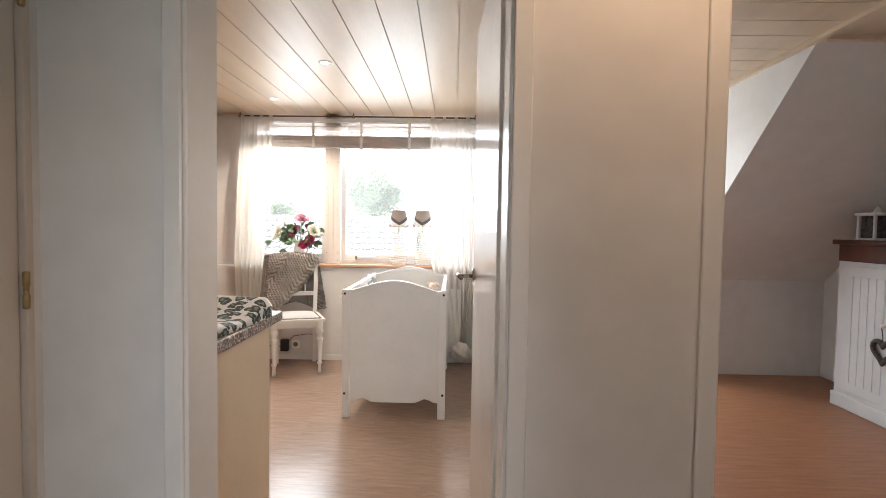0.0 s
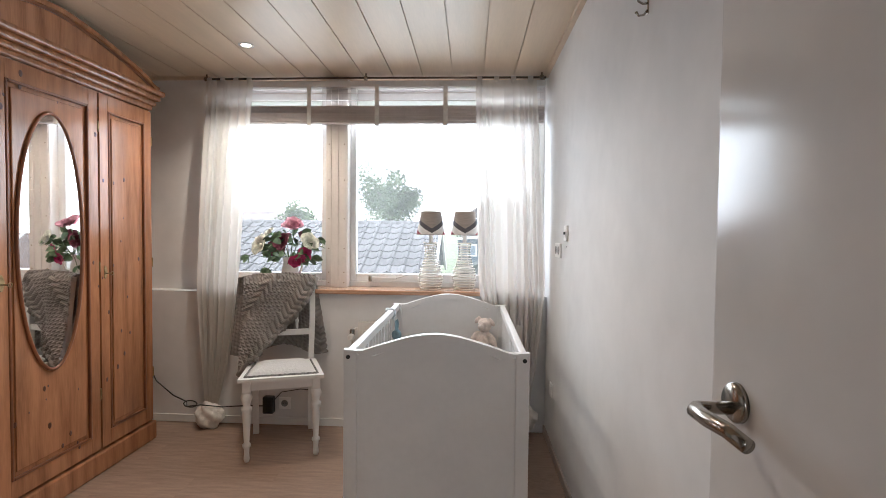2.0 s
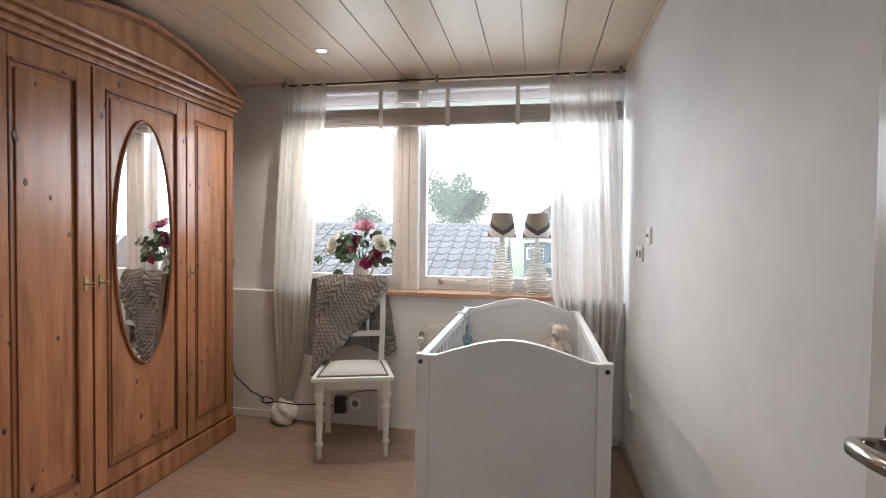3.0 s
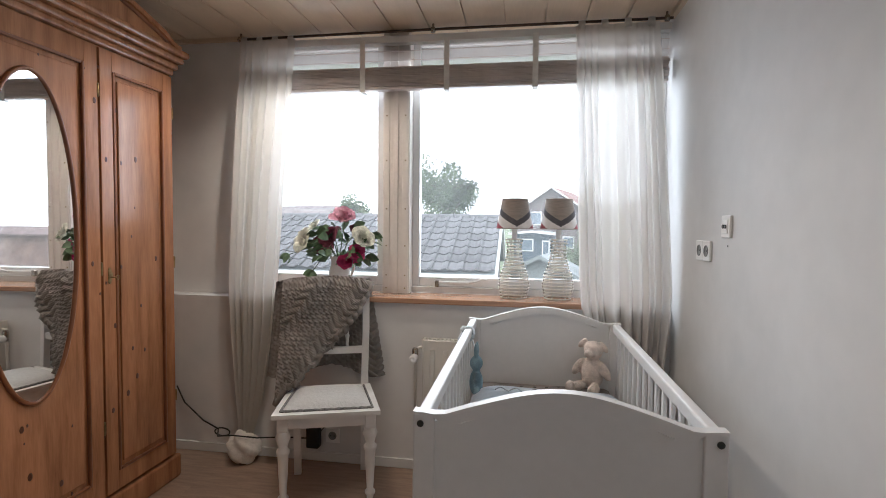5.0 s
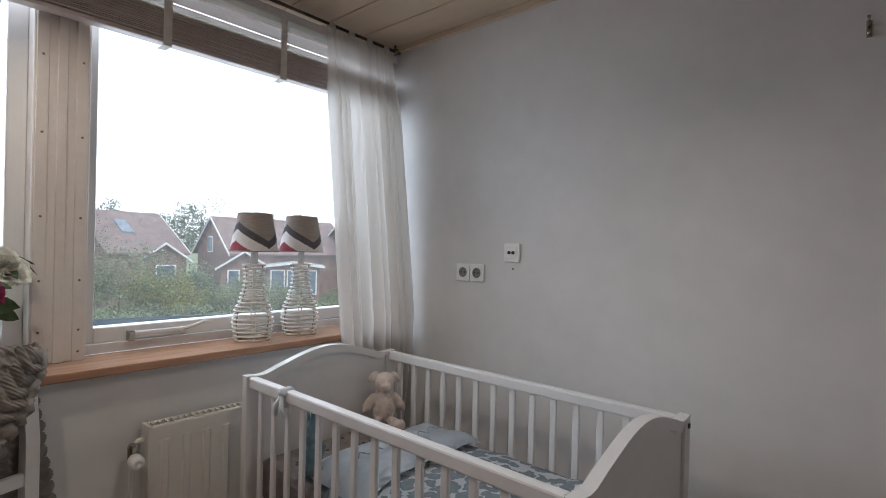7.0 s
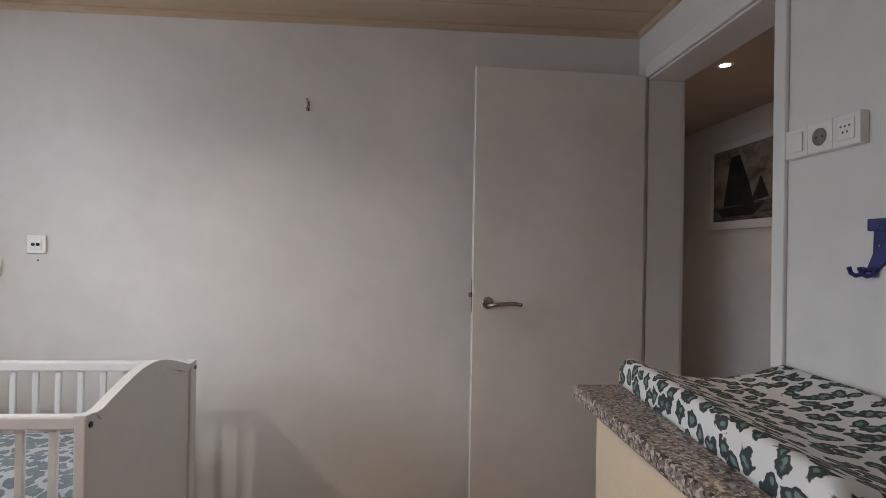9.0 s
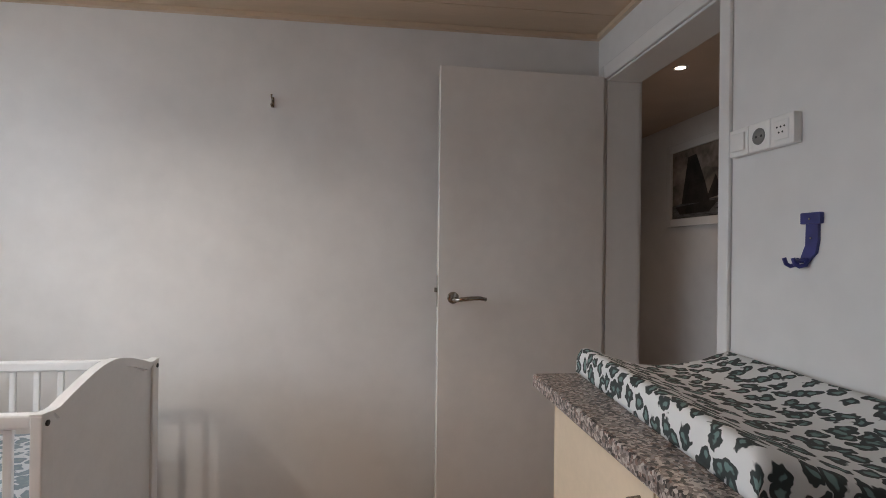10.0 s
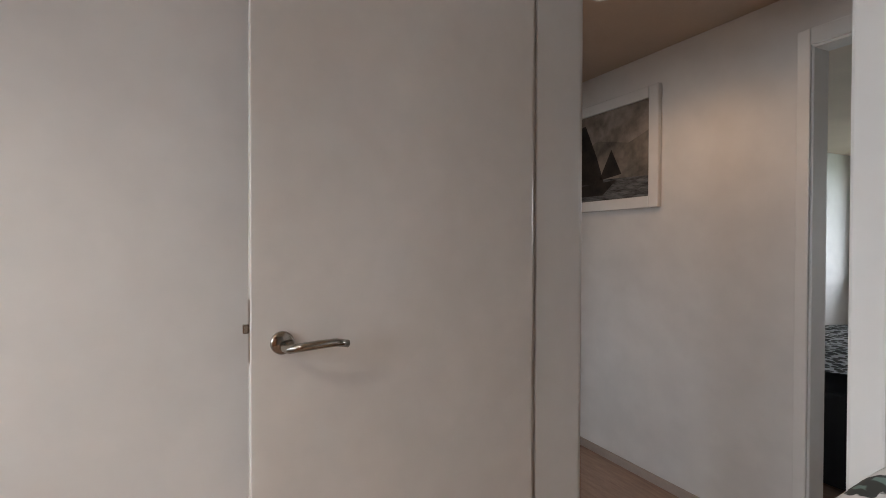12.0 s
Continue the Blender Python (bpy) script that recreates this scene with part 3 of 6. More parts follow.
SHEET = mat("brown_dotted_sheet", (0.24, 0.21, 0.20), 0.9, spread=0.1, scale=20)
DUVET = spotted("grey_spotted_duvet", (0.78, 0.80, 0.82), (0.30, 0.36, 0.40), (0.34, 0.40, 0.43), 26, edge=0.44)
FOLD = mat("pale_blue_cotton", (0.66, 0.71, 0.76), 0.9, spread=0.08, scale=8, fine=120, bump=0.15)
m = thing("cot_mattress", "cot mattress under a brown dotted sheet", "mattress")
part("cover", bx(cx0 + 0.045, cy0 + 0.035, 0.422, cx1 - 0.045, cy1 - 0.035, 0.563, bevel=0.03), SHEET, m)
dotm = finish(lathe(bmesh.new(), [(0.008, 0), (0.006, 0.002)], 8), "printed_dot", BLACK)
rng = random.Random(7)
for i in range(26):
    o = new("printed_dot", dotm)
    o.parent, o.matrix_basis = m, pose(rng.uniform(0.42, 0.93), rng.uniform(4.74, 4.93), 0.5625)


def quilt(x0, x1, y0, y1, z, amp, seed, nu=48, nv=48, thick=0.02):
    """A soft cover with wrinkles, drooping at its long edges."""
    bm = bmesh.new()
    rows = []
    for j in range(nv + 1):
        row = []
        for i in range(nu + 1):
            u, v = i / nu, j / nv
            p = Vector((x0 + (x1 - x0) * u, y0 + (y1 - y0) * v, 0))
            h = amp * (noise.noise(Vector((p.x * 5 + seed, p.y * 5, 0))) + 0.5 * noise.noise(Vector((p.x * 13, p.y * 13 + seed, 0))))
            droop = 0.05 * (abs(2 * u - 1) ** 8) + 0.012 * (abs(2 * v - 1) ** 10)
            row.append(bm.verts.new((p.x, p.y + 0.02 * noise.noise(Vector((u * 4 + seed, 3, 0))), z + h - droop)))
        rows.append(row)
    for a, b in zip(rows, rows[1:]):
        for i in range(nu):
            bm.faces.new((a[i], a[i + 1], b[i + 1], b[i]))
    r = bmesh.ops.solidify(bm, geom=bm.faces[:], thickness=thick)
    return bm


d = thing("cot_duvet", "white baby duvet with grey animal spots and a pale folded edge", "duvet")
part("cover", quilt(cx0 + 0.05, cx1 - 0.05, cy0 + 0.045, 4.60, 0.612, 0.014, 2), DUVET, d, smooth=True)
part("folded_edge", quilt(cx0 + 0.05, cx1 - 0.052, 4.43, 4.70, 0.636, 0.016, 5, 40, 24, 0.018), FOLD, d, "pale blue folded-over sheet edge", True)
WAVE = mat("grey_embroidery", (0.45, 0.48, 0.52), 0.9)
for k in range(3):
    pts = [(0.48 + 0.13 * k + 0.10 * t / 10, 4.56 + 0.02 * abs(math.sin(t / 10 * math.pi * 2)), 0.652 + 0.004 * math.sin(t)) for t in range(11)]
    part("stitching", tube(bmesh.new(), pts, 0.0025, 6), WAVE, d)


def blobs(name, material, parts, label, category, foot=(0, 0, 0), size=1.0, turn=0):
    """A soft toy as one mesh of joined rounded lumps: (centre, radii, tilt)."""
    bm = bmesh.new()
    for c, rad, tilt in parts:
        r = bmesh.ops.create_uvsphere(bm, u_segments=18, v_segments=12, radius=1)
        bmesh.ops.transform(bm, matrix=Matrix.LocRotScale(c, Euler([radians(a) for a in tilt]), rad), verts=r["verts"])
    ob = part(name, bm, material, smooth=True)
    ob.matrix_basis = Matrix.Translation(foot) @ Matrix.Rotation(radians(turn), 4, "Z") @ Matrix.Diagonal((size, size, size, 1)) @ Matrix.Translation(-Vector(foot))
    skin = ob.modifiers.new("skin", "REMESH")
    skin.mode, skin.voxel_size, skin.use_smooth_shade = "VOXEL", 0.006, True
    return tagged(ob, label, category)


PLUSH = mat("cream_plush", (0.76, 0.66, 0.60), 0.95, spread=0.12, scale=30, fine=260, bump=0.6)
bearx, beary, bz = 0.880, 4.895, 0.566
blobs("teddy_bear", PLUSH, [
    ((bearx, beary, bz + 0.095), (0.062, 0.052, 0.085), (0, 0, 0)), ((bearx + 0.005, beary - 0.005, bz + 0.215), (0.05, 0.046, 0.05), (0, 0, 0)),
    ((bearx + 0.003, beary - 0.05, bz + 0.203), (0.026, 0.024, 0.021), (0, 0, 0)), ((bearx - 0.055, beary - 0.004, bz + 0.245), (0.017, 0.011, 0.036), (0, 42, 0)),
    ((bearx + 0.060, beary - 0.004, bz + 0.240), (0.017, 0.011, 0.036), (0, -42, 0)), ((bearx - 0.07, beary - 0.015, bz + 0.12), (0.024, 0.026, 0.058), (0, 35, 0)),
    ((bearx + 0.07, beary - 0.015, bz + 0.12), (0.024, 0.026, 0.058), (0, -35, 0)), ((bearx - 0.045, beary - 0.075, bz + 0.03), (0.028, 0.06, 0.028), (0, 0, -14)),
    ((bearx + 0.045, beary - 0.075, bz + 0.03), (0.028, 0.06, 0.028), (0, 0, 14)), ((bearx - 0.06, beary - 0.13, bz + 0.036), (0.026, 0.02, 0.034), (0, 0, 0)),
    ((bearx + 0.06, beary - 0.13, bz + 0.036), (0.026, 0.02, 0.034), (0, 0, 0))], "cream plush teddy bear sitting in the cot corner", "soft toy", (bearx, beary, bz), 0.82, -32)
BLUEPLUSH = mat("blue_grey_plush", (0.22, 0.33, 0.38), 0.95, spread=0.15, scale=30, fine=260, bump=0.6)
rx, ry = 0.395, 4.69
blobs("toy_rabbit", BLUEPLUSH, [
    ((rx, ry, 0.635), (0.028, 0.036, 0.055), (0, 0, 0)), ((rx, ry, 0.715), (0.027, 0.03, 0.03), (0, 0, 0)), ((rx, ry - 0.016, 0.765), (0.009, 0.013, 0.04), (12, 0, 0)),
    ((rx, ry + 0.02, 0.762), (0.009, 0.013, 0.038), (-14, 0, 0)), ((rx + 0.01, ry - 0.035, 0.585), (0.018, 0.018, 0.04), (0, 0, 0)),
    ((rx + 0.01, ry + 0.03, 0.585), (0.018, 0.018, 0.04), (0, 0, 0)), ((rx + 0.01, ry - 0.04, 0.665), (0.014, 0.014, 0.036), (30, 0, 0))], "blue-grey plush rabbit hanging inside the cot rail", "soft toy")
bow = thing("cloth_bow", "white cotton ribbon tied round the cot rail", "ribbon")
ex = cx0 + 0.022
loop = [(ex + 0.021 * math.cos(t), 4.752 + 0.004 * math.sin(2 * t), 0.820 + 0.025 * math.sin(t)) for t in [i * math.pi / 8 for i in range(16)]]
part("loop", tube(bmesh.new(), loop, 0.009, 8, True), FOLD, bow, smooth=True)
part("knot", lathe(bmesh.new(), [(0.006, -0.014), (0.015, -0.006), (0.016, 0.004), (0.007, 0.014)], 12, (ex - 0.018, 4.752, 0.838)), FOLD, bow, smooth=True)
for dy in (-0.02, 0.012):
    part("tail", tube(bmesh.new(), [(ex - 0.022, 4.752, 0.832), (ex - 0.034, 4.752 + dy, 0.80), (ex - 0.030, 4.752 + 1.6 * dy, 0.768)], [0.005, 0.008, 0.006], 8), FOLD, bow, smooth=True)
part("hanging_string", tube(bmesh.new(), [(ex + 0.02, 4.735, 0.80), (rx - 0.008, 4.71, 0.765), (rx, 4.70, 0.74)], 0.003, 6), FOLD, bow, smooth=True)

# ==== wardrobe ====
wd = thing("wardrobe", "honey-coloured pine wardrobe with an oval mirror and arched crown", "wardrobe")
FX = -1.118
wy0, wy1 = 3.435, 4.915
part("body", bx(-1.70, wy0, 0.10, FX - 0.024, wy1, 1.99, bevel=0.004), PINE, wd)
part("plinth", bx(-1.70, wy0 - 0.012, 0.0, FX + 0.006, wy1 + 0.012, 0.115, bevel=0.012), PINE, wd)
lines = [(0.0, 1.985, 0.010), (0.016, 2.012, 0.012), (0.034, 2.044, 0.012), (0.052, 2.075, 0.012)]
for k, (out, z, bv) in enumerate(lines):
    part("cornice", bx(-1.70, wy0 - out - 0.004, z, FX + out, wy1 + out + 0.004, z + 0.032, bevel=bv), PINE, wd)


def crown(y):
    """Height of the crown's edge along the front."""
    u = (y - (wy0 + wy1) / 2) / ((wy1 - wy0) / 2)
    a = abs(u)
    return 2.118 + 0.156 * (1 - min(1.0, a) ** 1.6) - 0.012 * math.exp(-((a - 0.93) / 0.05) ** 2)


ys = [wy0 + 0.01 + (wy1 - wy0 - 0.02) * i / 48 for i in range(49)]


def strip(top, low, x0, x1):
    """A board along the front between two curves of height."""
    bm = bmesh.new()
    prev = None
    for y in ys:
        ring = [bm.verts.new(p) for p in ((x1, y, low(y)), (x1, y, top(y)), (x0, y, top(y)), (x0, y, low(y)))]
        if prev:
            for i in range(4):
                bm.faces.new((prev[i], prev[(i + 1) % 4], ring[(i + 1) % 4], ring[i]))
        else:
            bm.faces.new(ring[::-1])
        prev = ring
    bm.faces.new(prev)
    return bm


part("crown_board", strip(lambda y: crown(y) - 0.012, lambda y: 2.095, FX - 0.03, FX + 0.030), PINE, wd)
part("crown_moulding", strip(crown, lambda y: crown(y) - 0.022, FX - 0.034, FX + 0.052), PINE, wd)
part("crown_moulding", strip(lambda y: crown(y) - 0.020, lambda y: crown(y) - 0.034, FX - 0.03, FX + 0.040), PINE_DARK, wd)


def wardrobe_door(y0, y1, key, mirror=False):
    dz0, dz1 = 0.13, 1.972
    dr = part("door", bx(FX - 0.022, y0, dz0, FX - 0.006, y1, dz1, bevel=0.003), PINE, wd)
    st = 0.062
    for a in ((y0, dz0, y0 + st, dz1), (y1 - st, dz0, y1, dz1), (y0 + st, dz0, y1 - st, dz0 + 0.08), (y0 + st, dz1 - 0.08, y1 - st, dz1)):
        part("door_frame", bx(FX - 0.006, a[0], a[1], FX + 0.004, a[2], a[3], bevel=0.002), PINE, dr)
    pa, pb, pz0, pz1 = y0 + st, y1 - st, dz0 + 0.08, dz1 - 0.08
    for a in ((pa, pz0, pa + 0.012, pz1), (pb - 0.012, pz0, pb, pz1), (pa + 0.012, pz0, pb - 0.012, pz0 + 0.012), (pa + 0.012, pz1 - 0.012, pb - 0.012, pz1)):
        part("moulding", bx(FX - 0.006, a[0], a[1], FX + 0.008, a[2], a[3], bevel=0.004), PINE_DARK, dr)
    part("panel", bx(FX - 0.006, pa + 0.03, pz0 + 0.03, FX + 0.001, pb - 0.03, pz1 - 0.03, bevel=0.004), PINE, dr)
    ky = y0 + st / 2 if key else y1 - st / 2
    plate = part("key_plate", prism(bmesh.new(), [(ky + 0.011 * math.cos(t) * (1 + 0.25 * math.cos(3 * t)), 1.05 + 0.034 * math.sin(t)) for t in [i * math.pi / 12 for i in range(24)]], "x", FX + 0.004, FX + 0.007), BRASS, dr)
    if key is not None and key != 2:
        bm = tube(bmesh.new(), [(FX + 0.004, ky, 1.045), (FX + 0.035, ky, 1.045)], 0.0028, 8)
        tube(bm, [(FX + 0.042, ky + 0.009 * math.cos(t), 1.045 + 0.009 * math.sin(t)) for t in [i * math.pi / 6 for i in range(12)]], 0.0022, 6, True)
        part("key", bm, BRASS, dr, smooth=True)
    hy = y1 + 0.003 if key else y0 - 0.003
    for hz in (0.42, 1.08, 1.80):
        part("hinge", lathe(bmesh.new(), [(0.004, -0.028), (0.005, -0.02), (0.005, 0.02), (0.004, 0.028)], 8, (FX + 0.003, hy, hz)), BRASS, dr, smooth=True)
    if mirror:
        cy, cz, ra, rb = (y0 + y1) / 2 - 0.003, 1.214, 0.178, 0.577
        n = 72
        oval = [(cy + ra * math.cos(2 * math.pi * i / n), cz + rb * math.sin(2 * math.pi * i / n)) for i in range(n)]
        part("mirror", prism(bmesh.new(), oval, "x", FX + 0.001, FX + 0.004), MIRROR, dr, "oval mirror glass", at=Matrix.Translation((FX + 0.0045, cy, 0)) @ Matrix.Rotation(radians(1.4), 4, "Z") @ Matrix.Translation((-FX, -cy, 0)))
        part("mirror_rim", tube(bmesh.new(), [(FX + 0.005, cy + (ra + 0.004) * math.cos(2 * math.pi * i / n), cz + (rb + 0.004) * math.sin(2 * math.pi * i / n)) for i in range(n)], 0.0085, 8, True), PINE_DARK, dr, "dark rim round the mirror", True)
    return dr


wardrobe_door(4.470, 4.892, 1)
wardrobe_door(3.880, 4.458, 1, True)
wardrobe_door(3.460, 3.868, 0)
knot_mesh = finish(lathe(bmesh.new(), [(1.0, 0), (0.6, 0.05)], 12), "wood_knot", KNOT, True)
rng = random.Random(21)
for i in range(84):
    y = rng.uniform(3.46, 4.83)
    z = rng.uniform(0.17, 1.95)
    if 3.95 < y < 4.38 and 0.62 < z < 1.83:
        continue
    edge = any(a <= y <= b for a, b in ((3.46, 3.522), (3.806, 3.868), (3.88, 3.942), (4.396, 4.458), (4.47, 4.532), (4.83, 4.892))) or z > 1.892 or z < 0.21
    o = new("wood_knot", knot_mesh)
    s = rng.uniform(0.003, 0.010)
    o.parent, o.matrix_basis = wd, pose(FX + (0.0042 if edge else 0.0012), y, z, 0, 90, 0) @ Matrix.Diagonal((s * 1.5, s, 0.002, 1))

# ==== chair with blanket ====
CHAIR = mat("white_chair_paint", (0.80, 0.79, 0.77), 0.4, spread=0.03, scale=8, fine=50, bump=0.04)
SEAT = mat("grey_white_seat_cloth", (0.60, 0.59, 0.57), 0.95, spread=0.03, scale=60, fine=300, bump=0.3)
TRIM = mat("grey_gimp_trim", (0.22, 0.21, 0.20), 0.9, spread=0.3, scale=120)
CM = pose(-0.312, 4.885, 0, 0, 0, 19) @ Matrix.Diagonal((0.95, 0.95, 1.025, 1))
ch = thing("chair", "white painted wooden chair with turned legs and padded seat", "chair", CM)
legp = [(0.012, 0), (0.017, 0.015), (0.014, 0.05), (0.016, 0.075), (0.024, 0.085), (0.024, 0.095), (0.015, 0.105), (0.021, 0.20), (0.024, 0.27), (0.030, 0.285), (0.030, 0.295), (0.019, 0.305), (0.026, 0.33), (0.034, 0.35), (0.026, 0.372), (0.022, 0.378)]
for x in (-0.195, 0.195):
    bm = lathe(bmesh.new(), legp, 20, (x, -0.195, 0))
    box(bm, x - 0.024, -0.219, 0.376, x + 0.024, -0.171, 0.44, 0.003)
    part("front_leg", bm, CHAIR, ch, smooth=True)
for x in (-0.175, 0.175):
    bm = bmesh.new()
    prev = None
    for z, y in ((0, 0.235), (0.20, 0.205), (0.44, 0.19), (0.72, 0.205), (0.945, 0.235)):
        w = 0.018
        ring = [bm.verts.new((x * (1.05 if z > 0.5 else 1) + dx * w, y + dy * 0.017, z)) for dx, dy in ((-1, -1), (1, -1), (1, 1), (-1, 1))]
        if prev:
            for i in range(4):
                bm.faces.new((prev[i], prev[(i + 1) % 4], ring[(i + 1) % 4], ring[i]))
        else:
            bm.faces.new(ring[::-1])
        prev = ring
    bm.faces.new(prev)
    part("back_post", bm, CHAIR, ch)
part("seat_rail", bx(-0.185, -0.205, 0.385, 0.185, -0.185, 0.44, bevel=0.003), CHAIR, ch)
part("seat_rail", bx(-0.185, 0.175, 0.385, 0.185, 0.195, 0.44, bevel=0.003), CHAIR, ch)
for x in (-0.205, 0.185):
    part("seat_rail", bx(x, -0.185, 0.385, x + 0.02, 0.175, 0.44, bevel=0.003), CHAIR, ch)
seat = part("seat", prism(bmesh.new(), [(-0.240, -0.240), (0.240, -0.240), (0.205, 0.170), (-0.205, 0.170)], "z", 0.440, 0.458), CHAIR, ch)
bm = bmesh.new()
rows = []
for j in range(17):
    row = []
    for i in range(17):
        u, v = i / 8 - 1, j / 8 - 1
        row.append(bm.verts.new((u * (0.185 - 0.018 * v), -0.035 + v * 0.165, 0.458 + 0.030 * (1 - u ** 6) * (1 - v ** 6))))
    rows.append(row)
for a, b in zip(rows, rows[1:]):
    for i in range(16):
        bm.faces.new((a[i], a[i + 1], b[i + 1], b[i]))
part("cushion", bm, SEAT, ch, "grey-white upholstered seat pad", True)
for a, b in (((-0.205, -0.202), (0.205, -0.202)), ((0.205, -0.202), (0.170, 0.132)), ((-0.205, -0.202), (-0.170, 0.132))):
    part("gimp", tube(bmesh.new(), [(a[0] + (b[0] - a[0]) * i / 24, a[1] + (b[1] - a[1]) * i / 24, 0.461 + 0.002 * (i % 2)) for i in range(25)], 0.006, 6), TRIM, ch, "grey braided trim")
part("top_rail", bx(-0.185, 0.220, 0.885, 0.185, 0.245, 0.962, bevel=0.008), CHAIR, ch)
part("lower_rail", bx(-0.170, 0.190, 0.605, 0.170, 0.212, 0.640, bevel=0.004), CHAIR, ch)
spin = [(0.008, 0.0), (0.009, 0.04), (0.012, 0.055), (0.008, 0.065), (0.011, 0.14), (0.013, 0.16), (0.008, 0.18), (0.008, 0.25)]
for x in (-0.085, 0.0, 0.085):
    part("spindle", lathe(bmesh.new(), spin, 12), CHAIR, ch, smooth=True, at=pose(x, 0.202, 0.638, -4, 0, 0))

WOOL = mat("grey_brown_chunky_wool", (0.27, 0.245, 0.225), 0.95, spread=0.16, scale=9, fine=240, bump=0.3)


def mesh_stitch(a, d):
    """Bumps round small holes, in offset rows."""
    row = math.floor(d / 0.021)
    fd = d / 0.021 - row - 0.5
    fa = (a / 0.024 + 0.5 * (row % 2)) % 1.0 - 0.5
    return 0.019 * (1 - math.exp(-(fa * fa + fd * fd) / 0.06)) + 0.003 * math.cos(fa * 12.6)


def braid(a, w, pitch):
    """Thick strands slanting to the middle of a band from both sides."""
    slant = abs(w - 0.5) * 1.6
    strand = abs(math.sin(math.pi * (a / pitch + slant)))
    return 0.004 + 0.027 * strand ** 0.8 * math.sin(math.pi * (0.08 + 0.84 * w)) ** 0.4 + 0.003 * math.sin(a / pitch * 25)


def knit(a, d):
    """Relief of chunky knitting: bands of braid and of open mesh; a along the border, d away from it."""
    rough = 0.75 + 0.5 * noise.noise(Vector((a * 14, d * 14, 0)))
    if d < 0.085:
        return braid(a, max(0.0, d) / 0.085, 0.036) * rough
    if 0.205 < d < 0.275:
        return braid(-a, (d - 0.205) / 0.07, 0.042) * rough
    return mesh_stitch(a, d) * rough


def drape(outline, nu, nv):
    """A knitted sheet: outline(u, v) gives place, outward side and the spot on the cloth."""
    bm = bmesh.new()
    rows = []
    for j in range(nv + 1):
        row = []
        for i in range(nu + 1):
            place, out, p, q = outline(i / nu, j / nv)
            row.append(bm.verts.new(Vector(place) + Vector(out) * knit(p, q)))
        rows.append(row)
    for a, b in zip(rows, rows[1:]):
        for i in range(nu):
            bm.faces.new((a[i], a[i + 1], b[i + 1], b[i]))
    return bm


def front_fall(u, v):
    """The half that hangs over the front of the back rest, longest at one side."""
    x = -0.245 + 0.445 * u
    length = 0.03 + 0.53 * (1 - u) ** 0.78 + 0.008 * math.sin(u * 40)
    s = v * length
    roll = min(1.0, s / 0.05)
    z = 0.975 - 0.02 * abs(2 * u - 1) ** 3 - max(0, s - 0.02) + 0.012 * math.sin(roll * 3.14)
    y = 0.232 - 0.045 * roll - 0.13 * (s / 0.6) ** 1.4 * (1 - 0.4 * u) + 0.018 * math.sin(u * 13 + s * 5)
    xx = x - 0.030 * (s / 0.6) ** 1.2 * (1 - u) + 0.08 * (s / 0.6) * u
    return (xx, y, z), (0, -0.9, 0.4 * (1 - roll)), -0.594 * (x - 0.19) + 0.805 * (s - 0.03), -0.805 * (x - 0.19) - 0.594 * (s - 0.03) + 0.03


def back_fall(u, v):
    """The half that hangs behind the back rest."""
    s = v * (0.49 + 0.03 * math.sin(u * 9))
    x = -0.285 + 0.485 * u + (0.13 * u - 0.05) * (s / 0.45)
    roll = min(1.0, s / 0.04)
    y = 0.235 + 0.028 * roll + 0.012 * math.sin(u * 17 + 2) * min(1, s * 4)
    z = 0.973 - 0.02 * abs(2 * u - 1) ** 3 - max(0, s - 0.02)
    return (x, y, z), (0.35 * u, -0.9 if u > 0.72 else 0.6, 0.3), s, 0.56 * (1 - u)


bl = thing("knitted_blanket", "chunky grey-brown cable-knit blanket draped over the chair back", "blanket", CM)
bm = drape(front_fall, 230, 230)
part("front_fall", bm, WOOL, bl, smooth=True)
part("back_fall", drape(back_fall, 150, 130), WOOL, bl, smooth=True)
edge = []
for i in range(61):
    (px, py, pz), _, _, _ = front_fall(i / 60, 1.0)
    edge.append((px, py - 0.004 + 0.006 * math.sin(i * 2.1), pz + 0.006 * math.cos(i * 2.1)))
part("hem", tube(bmesh.new(), edge, [0.017 + 0.005 * math.sin(i * 1.9) for i in range(61)], 8), WOOL, bl, smooth=True)
edge = []
for i in range(41):
    (px, py, pz), _, _, _ = front_fall(1.0, i / 40)
    edge.append((px + 0.004 * math.sin(i * 2.1), py - 0.003, pz))
part("hem", tube(bmesh.new(), edge, [0.011 + 0.003 * math.sin(i * 1.9) for i in range(41)], 8), WOOL, bl, smooth=True)

# ==== table lamps on the sill ====
SHADE = mat("taupe_shade_cloth", (0.31, 0.265, 0.235), 0.9, spread=0.08, scale=30, fine=160, bump=0.1, stretch=(1, 1, 6))
SHADE_DARK = mat("dark_grey_shade_band", (0.09, 0.085, 0.095), 0.9, spread=0.1, scale=30)
SHADE_PALE = mat("pale_shade_band", (0.70, 0.67, 0.66), 0.9, spread=0.05, scale=30)
SHADE_RED = mat("wine_red_shade_band", (0.30, 0.06, 0.08), 0.9, spread=0.1, scale=30)
RATTAN = mat("white_rattan", (0.80, 0.77, 0.72), 0.5, spread=0.08, scale=30, fine=120, bump=0.1)


